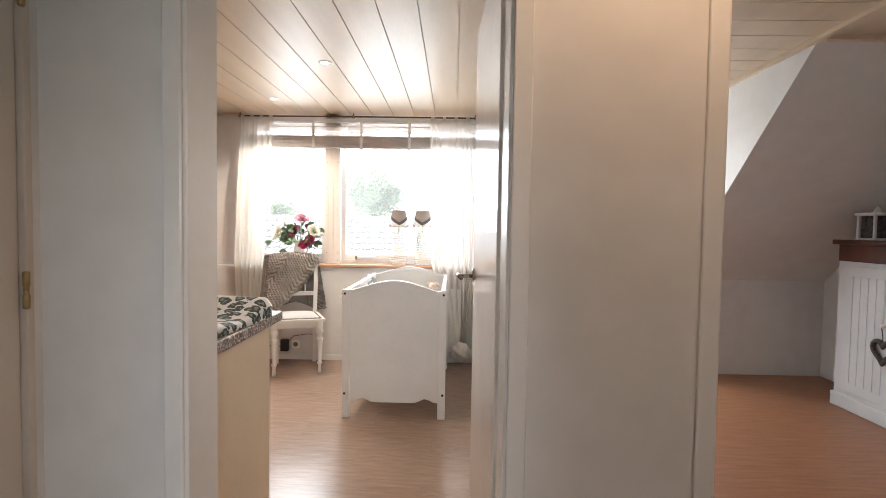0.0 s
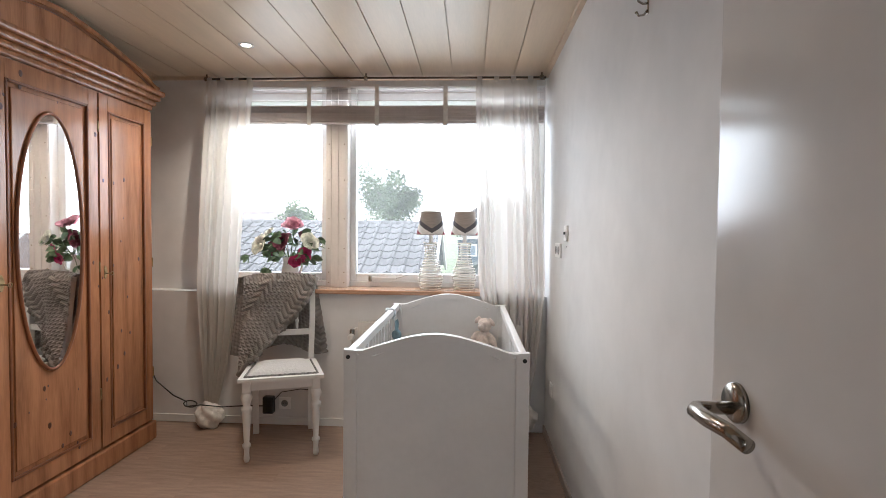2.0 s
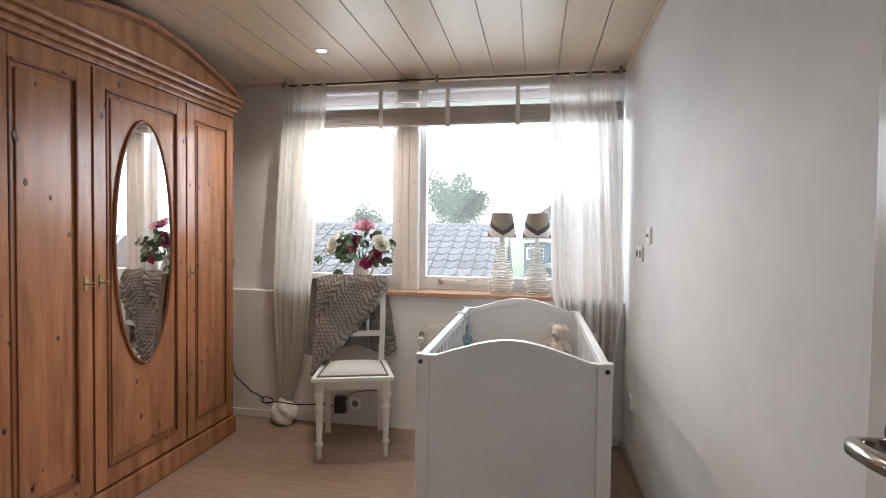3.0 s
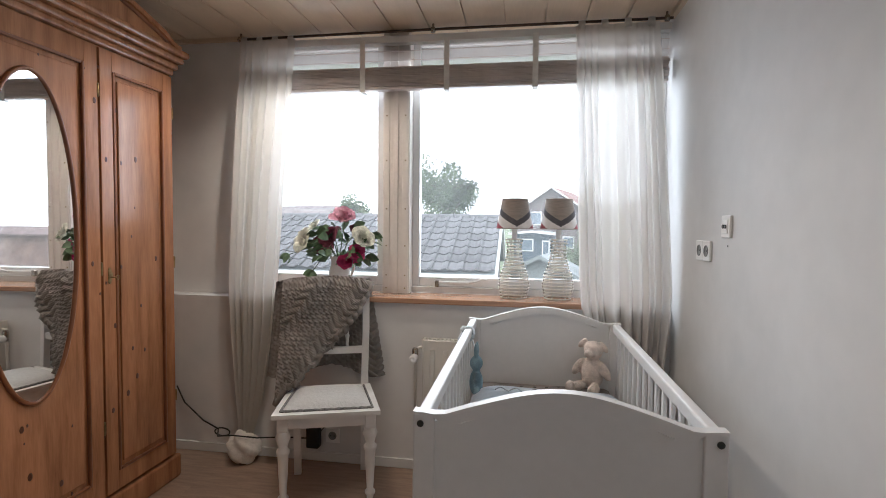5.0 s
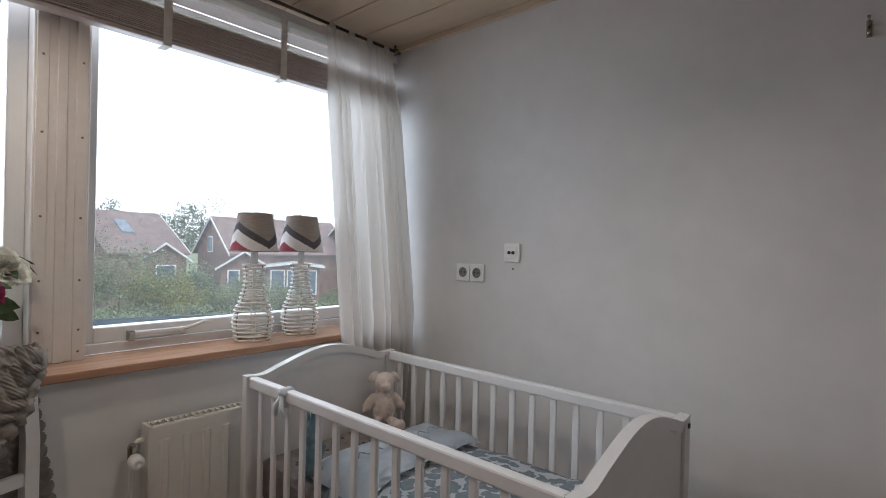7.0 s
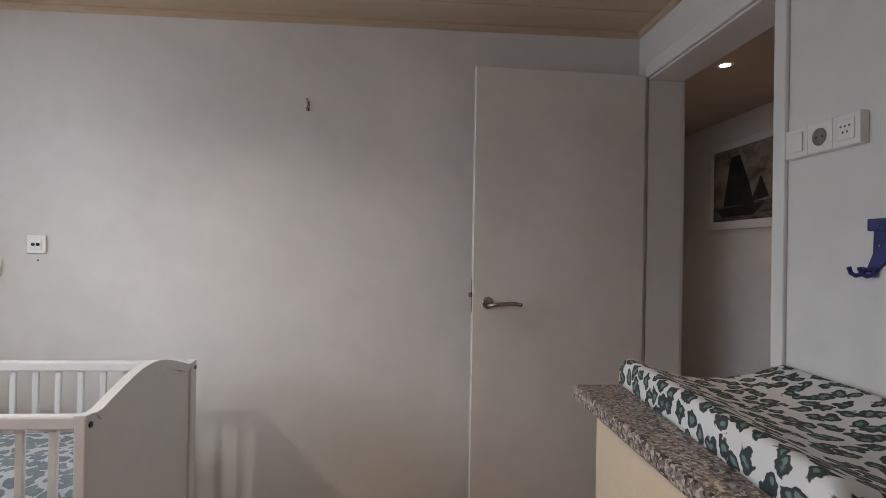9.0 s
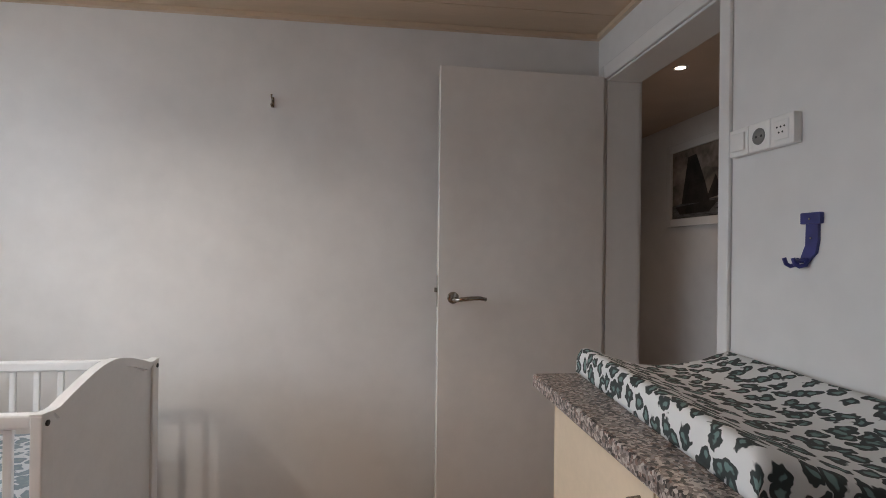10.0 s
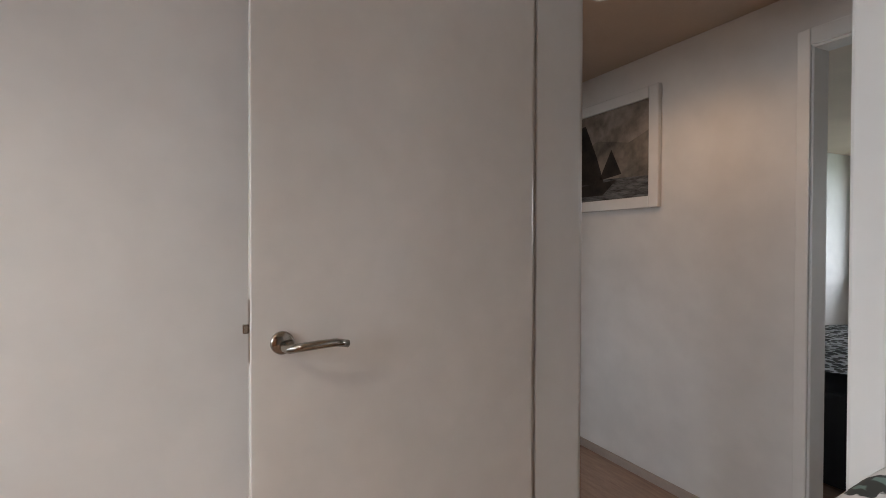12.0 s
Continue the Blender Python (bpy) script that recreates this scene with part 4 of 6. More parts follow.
def belly(s):
    """Radius of the lattice base at share s of its height."""
    pts = [(0, 0.066), (0.08, 0.073), (0.22, 0.080), (0.38, 0.072), (0.55, 0.053), (0.72, 0.040), (0.86, 0.036), (1.0, 0.044)]
    for (a, ra), (b, rb) in zip(pts, pts[1:]):
        if s <= b:
            t = (s - a) / (b - a)
            t = t * t * (3 - 2 * t)
            return ra + (rb - ra) * t
    return pts[-1][1]


def table_lamp(x, y, turn):
    lp = thing("table_lamp", "table lamp with white rattan lattice base and chevron-banded shade", "lamp", pose(x, y, 0.900, 0, 0, turn), "lamps on the sill")
    h = 0.300
    for k in range(19):
        s = k / 18
        r = belly(s)
        n = 28
        part("rattan_ring", tube(bmesh.new(), [(r * math.cos(2 * math.pi * i / n), r * math.sin(2 * math.pi * i / n), 0.005 + h * s) for i in range(n)], 0.0039, 6, True), RATTAN, lp, smooth=True)
    for k in range(6):
        a = 2 * math.pi * k / 6
        pts = [((belly(i / 18) - 0.003) * math.cos(a), (belly(i / 18) - 0.003) * math.sin(a), 0.005 + h * i / 18) for i in range(19)]
        part("upright", tube(bmesh.new(), pts, 0.0028, 6), RATTAN if k % 3 else STEEL, lp, smooth=True)
    part("candle_tube", lathe(bmesh.new(), [(0.014, 0.30), (0.014, 0.40), (0.008, 0.402)], 16), PAINT_WHITE, lp, smooth=True)
    part("spider", tube(bmesh.new(), [(-0.086, 0, 0.368), (0, 0, 0.372), (0.086, 0, 0.368)], 0.002, 6), STEEL, lp)
    n, z0, z1, r0, r1 = 144, 0.361, 0.512, 0.0945, 0.0665
    sh = None
    rowz = [i / 44 for i in range(45)]
    bms = {k: bmesh.new() for k in ("base", "dark", "pale", "red", "red_far")}
    for i in range(n):
        for a, b in zip(rowz, rowz[1:]):
            quads = []
            mid = (a + b) / 2
            tri = abs(((i + 0.5) / n * 2.0) % 1.0 - 0.5) * 2
            line = 0.13 + 0.50 * tri
            which = "base" if mid > line + 0.14 else "dark" if mid > line - 0.06 else "pale" if mid > line - 0.36 else "red" if abs(i - n / 2) < n / 4 else "red_far"
            bmq = bms[which]
            vs = []
            for ii, s in ((i, a), (i + 1, a), (i + 1, b), (i, b)):
                r = r0 + (r1 - r0) * s
                t = 2 * math.pi * ii / n
                vs.append(bmq.verts.new((r * math.cos(t), r * math.sin(t), z0 + (z1 - z0) * s)))
            bmq.faces.new(vs)
    for b in bms.values():
        bmesh.ops.remove_doubles(b, verts=b.verts, dist=1e-5)
    sh = part("shade", bms["base"], SHADE, lp, "tapered taupe cloth shade", True)
    part("dark_chevron", bms["dark"], SHADE_DARK, sh, "dark grey zigzag band", True)
    part("pale_chevron", bms["pale"], SHADE_PALE, sh, "pale zigzag band", True)
    for k in ("red", "red_far"):
        part("red_chevron", bms[k], SHADE_RED, sh, "wine-red lower band", True)
    for r, z in ((r0, z0), (r1, z1)):
        part("shade_rim", tube(bmesh.new(), [(r * math.cos(2 * math.pi * i / 48), r * math.sin(2 * math.pi * i / 48), z) for i in range(48)], 0.0022, 6, True), SHADE, sh, smooth=True)
    return lp


first = table_lamp(0.530, 5.306, 8)
copy_thing(first, pose(0.754, 5.314, 0.900, 0, 0, 2))

# ==== jug with flowers ====
JUG = mat("white_glazed_jug", (0.82, 0.80, 0.77), 0.15, spread=0.02, bump=0)
PETALS = {k: mat(k, c, 0.7, spread=0.25, scale=25, fine=80, bump=0.05) for k, c in (("pink_petal", (0.60, 0.28, 0.36)), ("wine_petal", (0.22, 0.045, 0.08)), ("cream_petal", (0.82, 0.80, 0.70)), ("magenta_petal", (0.50, 0.03, 0.14)))}
LEAF = mat("dull_green_leaf", (0.10, 0.165, 0.08), 0.5, spread=0.35, scale=20, fine=60, bump=0.1)
STEM = mat("green_stem", (0.10, 0.15, 0.06), 0.6, spread=0.2)
jx, jy = -0.415, 5.295
bq = thing("flower_jug", "white jug holding artificial pink, wine-red and cream roses", "flowers", pose(jx, jy, 0.900))
jug = part("jug", lathe(bmesh.new(), [(0.042, 0), (0.050, 0.006), (0.060, 0.06), (0.056, 0.12), (0.044, 0.165), (0.052, 0.20), (0.048, 0.20), (0.038, 0.165)], 28), JUG, bq, smooth=True)
part("jug_handle", tube(bmesh.new(), [(0.050, -0.02, 0.175), (0.082, -0.03, 0.18), (0.092, -0.035, 0.14), (0.078, -0.03, 0.10), (0.056, -0.02, 0.09)], 0.007, 8), JUG, jug, smooth=True)
rng = random.Random(11)


def petal_cup(bm, c, axis, r, open_, turn, n=5):
    """One cupped petal on a flower head."""
    q = Vector(axis).normalized().to_track_quat("Z", "Y").to_matrix()
    rows = []
    for j in range(n + 1):
        v = j / n
        row = []
        for i in range(n + 1):
            u = i / n * 2 - 1
            wdt = 0.98 * math.sin(math.pi * (0.12 + 0.80 * v)) ** 0.7
            ang = turn + u * wdt
            lift = r * (0.15 + 1.0 * v)
            rad = r * (0.18 + open_ * math.sin(v * 1.5)) - 0.10 * r * u * u + 0.16 * r * max(0.0, v - 0.7) * 3.3 * open_
            p = Vector((rad * math.cos(ang), rad * math.sin(ang), lift * (1.15 - open_ * v * 0.65) + 0.09 * r * v * math.sin(u * 5 + turn * 3)))
            row.append(bm.verts.new(Vector(c) + q @ p))
        rows.append(row)
    for a, b in zip(rows, rows[1:]):
        for i in range(n):
            bm.faces.new((a[i], a[i + 1], b[i + 1], b[i]))


def rose(c, axis, r, colour):
    bm = bmesh.new()
    r *= 0.9
    c = Vector(c) - Vector(axis).normalized() * r * 0.6
    for ring, (count, op) in enumerate(((3, 0.20), (4, 0.36), (5, 0.54), (6, 0.74), (6, 0.92))):
        for k in range(count):
            petal_cup(bm, c, axis, r * (0.66 + 0.09 * ring) * rng.uniform(0.86, 1.12), op * rng.uniform(0.82, 1.16), 2 * math.pi * k / count + ring * 0.6 + rng.uniform(-0.25, 0.25))
    part("rose", bm, PETALS[colour], bq, smooth=True)
    part("stem", tube(bmesh.new(), [(0.01 * rng.uniform(-1, 1), 0.01 * rng.uniform(-1, 1), 0.15), Vector(c) * 0.5 + Vector((0, 0, 0.11)), c], 0.003, 6), STEM, bq, smooth=True)


for c, ax, r, col in (((0.045, -0.05, 0.420), (0.1, -0.55, 0.8), 0.068, "pink_petal"), ((-0.035, -0.075, 0.305), (-0.1, -1, 0.4), 0.058, "wine_petal"), ((0.165, -0.095, 0.305), (0.5, -0.8, 0.3), 0.056, "cream_petal"),
                      ((-0.180, -0.085, 0.285), (-0.5, -0.8, 0.3), 0.056, "cream_petal"), ((0.125, -0.08, 0.225), (0.6, -0.8, 0.1), 0.046, "magenta_petal"), ((0.08, 0.05, 0.33), (0.4, 0.6, 0.6), 0.055, "wine_petal"),
                      ((-0.06, 0.05, 0.33), (-0.5, 0.4, 0.8), 0.045, "pink_petal"), ((0.075, -0.10, 0.18), (0.3, -1, -0.3), 0.042, "magenta_petal"), ((-0.14, -0.02, 0.37), (-0.5, -0.5, 0.7), 0.038, "cream_petal"), ((-0.13, 0.09, 0.26), (-0.6, 0.8, 0.2), 0.052, "wine_petal")):
    rose(c, ax, r, col)


def leaf(bm, base, way, size, roll):
    d = Vector(way).normalized()
    sd = d.cross(Vector((math.sin(roll), math.cos(roll), 0.4))).normalized()
    up = sd.cross(d)
    rows = []
    for j in range(6):
        v = j / 5
        w = size * 0.34 * math.sin(math.pi * (0.06 + 0.94 * v)) ** 0.8
        mid = Vector(base) + d * size * v - up * size * 0.25 * v * v
        rows.append([bm.verts.new(mid - sd * w + up * w * 0.3), bm.verts.new(mid), bm.verts.new(mid + sd * w + up * w * 0.3)])
    for a, b in zip(rows, rows[1:]):
        bm.faces.new((a[0], a[1], b[1], b[0]))
        bm.faces.new((a[1], a[2], b[2], b[1]))


for k in range(85):
    t = rng.uniform(0, 2 * math.pi)
    rr = rng.uniform(0.05, 0.165)
    base = (rr * math.cos(t) * 1.15, rr * math.sin(t) * 0.6 - 0.01, rng.uniform(0.17, 0.36))
    bm = bmesh.new()
    leaf(bm, base, (math.cos(t), 0.7 * math.sin(t) - 0.2, rng.uniform(-0.7, 0.5)), rng.uniform(0.045, 0.08), rng.uniform(0, 6))
    part("leaf", bm, LEAF, bq, smooth=True)
for pts in ([(-0.05, -0.06, 0.25), (-0.16, -0.09, 0.24), (-0.24, -0.11, 0.21)], [(0, -0.08, 0.22), (-0.06, -0.13, 0.18), (-0.09, -0.15, 0.13)]):
    part("stem", tube(bmesh.new(), pts, 0.0025, 6), STEM, bq, smooth=True)
    for w in ((-1, 0, -0.4), (-0.4, -0.8, -0.8), (0.3, -0.5, -0.9)):
        bm = bmesh.new()
        leaf(bm, pts[-1], w, 0.055, rng.uniform(0, 6))
        part("leaf", bm, LEAF, bq, smooth=True)
# ==== radiator, sockets, hooks ====
rad = thing("radiator", "white panel radiator with a grille top under the sill", "radiator")
bm = bx(0.09, 5.118, 0.12, 1.12, 5.136, 0.70, bevel=0.006)
part("front_panel", bm, RADIATOR, rad)
ribm = finish(prism(bmesh.new(), [(-0.014, 0), (-0.009, -0.006), (0.009, -0.006), (0.014, 0)], "z", 0.17, 0.65), "rib", RADIATOR)
for i in range(15):
    o = new("rib", ribm)
    o.parent, o.matrix_basis = rad, pose(0.135 + i * 0.067, 5.1185, 0)
part("back_panel", bx(0.09, 5.165, 0.12, 1.12, 5.18, 0.70, bevel=0.005), RADIATOR, rad)
for x in (0.085, 1.115):
    part("side_cover", bx(x, 5.116, 0.13, x + 0.01, 5.182, 0.702, bevel=0.003), RADIATOR, rad)
gr = finish(bx(-0.003, 5.137, 0.694, 0.003, 5.165, 0.702), "grille_bar", RADIATOR)
for i in range(48):
    o = new("grille_bar", gr)
    o.parent, o.matrix_basis = rad, pose(0.108 + i * 0.0211, 0, 0)
# black block put in as the shade between the grille bars
part("slot_shade", bx(0.10, 5.137, 0.14, 1.11, 5.164, 0.672), BLACK, rad, "black block standing for the shade inside the radiator")
part("bracket", bx(0.3, 5.18, 0.2, 0.33, 5.20, 0.6), RADIATOR, rad)
part("valve_pipe", tube(bmesh.new(), [(0.09, 5.15, 0.655), (0.066, 5.148, 0.655), (0.050, 5.14, 0.645), (0.046, 5.13, 0.62), (0.046, 5.135, 0.58), (0.046, 5.15, 0.0)], 0.008, 10), RADIATOR, rad, smooth=True)
part("valve_body", lathe(bmesh.new(), [(0.013, -0.03), (0.016, -0.02), (0.016, 0.02), (0.012, 0.03)], 12, (0.046, 5.13, 0.625)), STEEL, rad, smooth=True)
part("valve_knob", lathe(bmesh.new(), [(0.013, 0), (0.021, 0.006), (0.022, 0.030), (0.018, 0.044), (0.008, 0.047), (0.007, 0.038)], 18), PLASTIC, rad, "white thermostat knob", True, pose(0.046, 5.122, 0.608, 90, 0, 0))
part("return_pipe", tube(bmesh.new(), [(0.09, 5.15, 0.15), (0.06, 5.15, 0.15), (0.055, 5.15, 0.12), (0.055, 5.15, 0.0)], 0.008, 8), BRASS, rad, smooth=True)


def socket(m, count, label, kind, lip=0.0):
    """A wall plate with square rocker, earthed round or antenna inserts."""
    s = thing("wall_socket", label, "socket", m, "wall sockets")
    w = 0.078
    for k in range(count):
        x0 = k * w - count * w / 2
        part("plate", bx(x0 + 0.0008, -0.010 - 0.0, -0.039, x0 + w - 0.0008, lip, 0.039, bevel=0.003), PLASTIC, s)
        cx = x0 + w / 2
        what = kind[k]
        if what == "round":
            # flat disc before the plate; its grey paints the shade of a recess
            bm = bmesh.new()
            n, rings = 24, []
            for r, d in ((0.0225, -0.0100), (0.0220, -0.0120), (0.0200, -0.0120), (0.0190, -0.0107), (0.0001, -0.0107)):
                rings.append([bm.verts.new((cx + r * math.cos(2 * math.pi * i / n), d, r * math.sin(2 * math.pi * i / n))) for i in range(n)])
            for a, b in zip(rings, rings[1:]):
                for i in range(n):
                    bm.faces.new((a[i], a[(i + 1) % n], b[(i + 1) % n], b[i]))
            part("socket_well", bm, DIM, s, "round socket disc greyed as a shaded recess", True)
            for dx in (-0.0095, 0.0095):
                part("pin_hole", bx(cx + dx - 0.003, -0.0113, -0.003, cx + dx + 0.003, -0.0045, 0.003), BLACK, s)
        elif what == "rocker":
            part("rocker", bx(cx - 0.026, -0.015, -0.026, cx + 0.026, -0.010, 0.026, bevel=0.003), PLASTIC, s)
        elif what == "antenna":
            part("insert", bx(cx - 0.024, -0.0125, -0.024, cx + 0.024, -0.010, 0.024, bevel=0.002), PLASTIC, s)
            for dx in (-0.010, 0.010):
                part("jack", lathe(bmesh.new(), [(0.007, 0), (0.007, 0.004), (0.003, 0.004)], 12), BLACK, s, at=pose(cx + dx, -0.0125, 0, 90, 0, 0))
        else:
            part("insert", bx(cx - 0.025, -0.0125, -0.025, cx + 0.025, -0.010, 0.025, bevel=0.002), PLASTIC, s)
            for dx, dz in ((-0.012, 0.008), (0, 0.008), (0.012, 0.008), (-0.006, -0.006), (0.006, -0.006)):
                part("hole", lathe(bmesh.new(), [(0.0026, 0), (0.0026, 0.0008)], 8), BLACK, s, at=pose(cx + dx, -0.0125, dz, 90, 0, 0))
    return s


DIM = mat("well_shade_grey", (0.2, 0.2, 0.195), 0.5, spread=0.05)
socket(pose(E, 4.774, 1.185, 0, 0, 90) @ pose(0, 0, 0, 0, 0, 180), 2, "white double earthed wall socket on plaster", ("round", "round"))
socket(pose(E, 4.553, 1.279, 0, 0, 270), 1, "white antenna socket on the plaster wall", ("antenna",))
socket(pose(0.205, S + 0.014, 1.586, 0, 0, 180), 3, "cream triple plate with switch, socket and data outlet", ("rocker", "round", "holes"), 0.014)
socket(pose(-0.415, N, 0.143), 1, "white wall socket low behind the chair", ("round",))
socket(pose(E, 4.93, 0.36, 0, 0, 270), 1, "small white outlet low on the wall", ("rocker",))
tagged(part("wall_plug", lathe(bmesh.new(), [(0.004, 0), (0.004, 0.001)], 8), BLACK, at=pose(E - 0.0005, 4.55, 1.211, 0, -90, 0)), "small dark screw hole in the plaster", "hole")

ad = thing("power_adapter", "black plug adapter in a low wall outlet", "adapter")
part("body", bx(-0.545, 5.14, 0.085, -0.475, 5.19, 0.195, bevel=0.008), BLACK, ad)
part("plug", lathe(bmesh.new(), [(0.018, 0), (0.018, 0.012)], 14), BLACK, ad, at=pose(-0.51, 5.20, 0.15, 90, 0, 0))
cb = thing("power_cable", "thin black cable hanging along the wall", "cable")
part("wire", tube(bmesh.new(), [(-1.33, 5.19, 0.36), (-1.28, 5.185, 0.27), (-1.16, 5.175, 0.18), (-1.06, 5.16, 0.145), (-1.0, 5.06, 0.15), (-0.90, 5.04, 0.17), (-0.80, 5.10, 0.14), (-0.66, 5.16, 0.13), (-0.545, 5.165, 0.13)], 0.004, 6), BLACK, cb, smooth=True)
part("loop", tube(bmesh.new(), [(-1.03 + 0.045 * math.cos(t), 5.15, 0.135 + 0.022 * math.sin(t)) for t in [i * math.pi / 8 for i in range(16)]], 0.004, 6, True), BLACK, cb, smooth=True)
part("wire", tube(bmesh.new(), [(-0.475, 5.165, 0.17), (-0.42, 5.15, 0.23), (-0.30, 5.16, 0.25), (-0.20, 5.18, 0.24)], 0.003, 6), BLACK, cb, smooth=True)

hk = thing("coat_hook", "small metal double coat hook screwed to the wall", "hook", pose(E, 3.42, 1.905) @ Matrix.Diagonal((0.62, 0.62, 0.62, 1)))
part("plate", bx(-0.004, -0.010, -0.02, 0, 0.010, 0.055, bevel=0.002), STEEL, hk)
part("upper_prong", tube(bmesh.new(), [(-0.003, 0, 0.03), (-0.025, 0, 0.028), (-0.045, 0, 0.04), (-0.05, 0, 0.062)], [0.005, 0.005, 0.005, 0.007], 10), STEEL, hk, smooth=True)
part("lower_prong", tube(bmesh.new(), [(-0.003, 0, 0.0), (-0.02, 0, -0.022), (-0.042, 0, -0.025), (-0.055, 0, -0.008)], [0.005, 0.005, 0.005, 0.007], 10), STEEL, hk, smooth=True)

BLUE = mat("dark_blue_plastic", (0.035, 0.04, 0.19), 0.45, spread=0.1, scale=20)
bh = thing("blue_wall_hook", "dark blue plastic wall hook with two curled ends", "hook", pose(0.058, S, 1.30) @ Matrix.Diagonal((0.77, 1, 0.93, 1)))
part("head", bx(-0.045, 0.0, 0.045, 0.030, 0.012, 0.075, bevel=0.003), BLUE, bh)
part("back_plate", prism(bmesh.new(), [(-0.032, 0.048), (0.012, 0.048), (0.014, -0.01), (0.032, -0.045), (0.014, -0.062), (-0.024, -0.03), (-0.032, 0.0)], "y", 0.0, 0.008), BLUE, bh)
for x in (0.016, 0.052):
    part("hook", tube(bmesh.new(), [(x - 0.012, 0.006, -0.045), (x - 0.010, 0.012, -0.062), (x + 0.002, 0.020, -0.066), (x + 0.010, 0.026, -0.060), (x + 0.013, 0.030, -0.044)], 0.006, 8), BLUE, bh, smooth=True)
part("link_bar", tube(bmesh.new(), [(0.004, 0.008, -0.050), (0.048, 0.010, -0.052)], 0.006, 8), BLUE, bh, smooth=True)
for z in (0.058, 0.008):
    part("screw", lathe(bmesh.new(), [(0.0035, 0), (0.003, 0.0015)], 8), STEEL, bh, at=pose(-0.008, 0.0125 if z > 0.05 else 0.0085, z, -90, 0, 0))

# ==== nursery door ====
SWING = Matrix.Translation((1.137, 2.688, 0)) @ Matrix.Rotation(radians(2.4), 4, "Z") @ Matrix.Translation((-1.137, -2.688, 0))
dr = thing("door_1", "white flush door standing open against the wall", "door", SWING, kind="structure")
part("leaf", bx(1.137, 1.924, 0.008, 1.177, 2.688, 2.075, bevel=0.003), DOOR_PAINT, dr)
for xs, sgn in ((1.137, -1), (1.177, 1)):
    hd = part("door_handle", lathe(bmesh.new(), [(0.026, 0), (0.026, 0.006), (0.022, 0.010)], 28), STEEL, dr, "brushed steel lever handle", True, pose(xs, 2.622, 1.062, 0, 90 * sgn, 0))
    lev = [(0, 0, 0.008), (0, 0, 0.035), (0, -0.006, 0.056), (0.004, -0.03, 0.070), (0.0, -0.07, 0.074), (0.002, -0.105, 0.070), (0.010, -0.132, 0.064)]
    pts = [(xs + sgn * p[2], 2.622 + p[1], 1.052 + (0.010 * math.sin((-p[1]) / 0.132 * 3.1) + 0.003) + (0.004 if p[1] < -0.1 else 0)) for p in lev]
    part("lever", tube(bmesh.new(), pts, [0.0085, 0.0085, 0.0095, 0.0095, 0.0095, 0.009, 0.0085], 12), STEEL, dr, smooth=True)
part("latch", bx(1.148, 2.686, 1.02, 1.166, 2.6905, 1.16, bevel=0.001), STEEL, dr)
part("latch_bolt", bx(1.150, 2.6905, 1.085, 1.163, 2.702, 1.105, bevel=0.002), STEEL, dr)
for z in (0.25, 1.02, 1.85):
    part("hinge", lathe(bmesh.new(), [(0.006, -0.05), (0.0075, -0.046), (0.0075, 0.046), (0.006, 0.05)], 10, (1.170, 1.917, z)), STEEL, dr, smooth=True)

# ==== counter with changing mat ====
GRANITE = bpy.data.materials.new("speckled_granite")
GRANITE.use_nodes = True
nt = GRANITE.node_tree
pb = nt.nodes["Principled BSDF"]
pb.inputs["Roughness"].default_value = 0.3
tcn = nt.nodes.new("ShaderNodeTexCoord")
vo = nt.nodes.new("ShaderNodeTexVoronoi")
vo.inputs["Scale"].default_value = 150
vo2 = nt.nodes.new("ShaderNodeTexNoise")
vo2.inputs["Scale"].default_value = 90
for n_ in (vo, vo2):
    nt.links.new(tcn.outputs["Object"], n_.inputs["Vector"])
rp = nt.nodes.new("ShaderNodeValToRGB")
rp.color_ramp.interpolation = "CONSTANT"
e = rp.color_ramp.elements
e[0].position, e[0].color = 0.0, (0.03, 0.025, 0.022, 1)
e[1].position, e[1].color = 0.30, (0.16, 0.13, 0.115, 1)
for pos, col in ((0.45, (0.30, 0.26, 0.24, 1)), (0.66, (0.22, 0.14, 0.11, 1)), (0.75, (0.55, 0.50, 0.46, 1)), (0.93, (0.10, 0.09, 0.085, 1))):
    x = e.new(pos)
    x.color = col
sep = nt.nodes.new("ShaderNodeSeparateColor")
nt.links.new(vo.outputs["Color"], sep.inputs["Color"])
mixn = nt.nodes.new("ShaderNodeMath")
mixn.operation = "MULTIPLY_ADD"
mixn.inputs[1].default_value = 0.8
nt.links.new(sep.outputs[0], mixn.inputs[0])
mulv = nt.nodes.new("ShaderNodeMath")
mulv.operation = "MULTIPLY"
mulv.inputs[1].default_value = 0.3
nt.links.new(vo2.outputs["Fac"], mulv.inputs[0])
nt.links.new(mulv.outputs[0], mixn.inputs[2])
nt.links.new(mixn.outputs[0], rp.inputs["Fac"])
nt.links.new(rp.outputs["Color"], pb.inputs["Base Color"])
CABINET = mat("cream_cabinet_board", (0.74, 0.61, 0.45), 0.45, spread=0.04, scale=3, fine=60, bump=0.02)
tagged(part("worktop", bx(W + 0.002, S + 0.002, 0.877, 0.375, 2.50, 0.915, bevel=0.006), GRANITE), "speckled brown-grey granite-look worktop", "worktop")
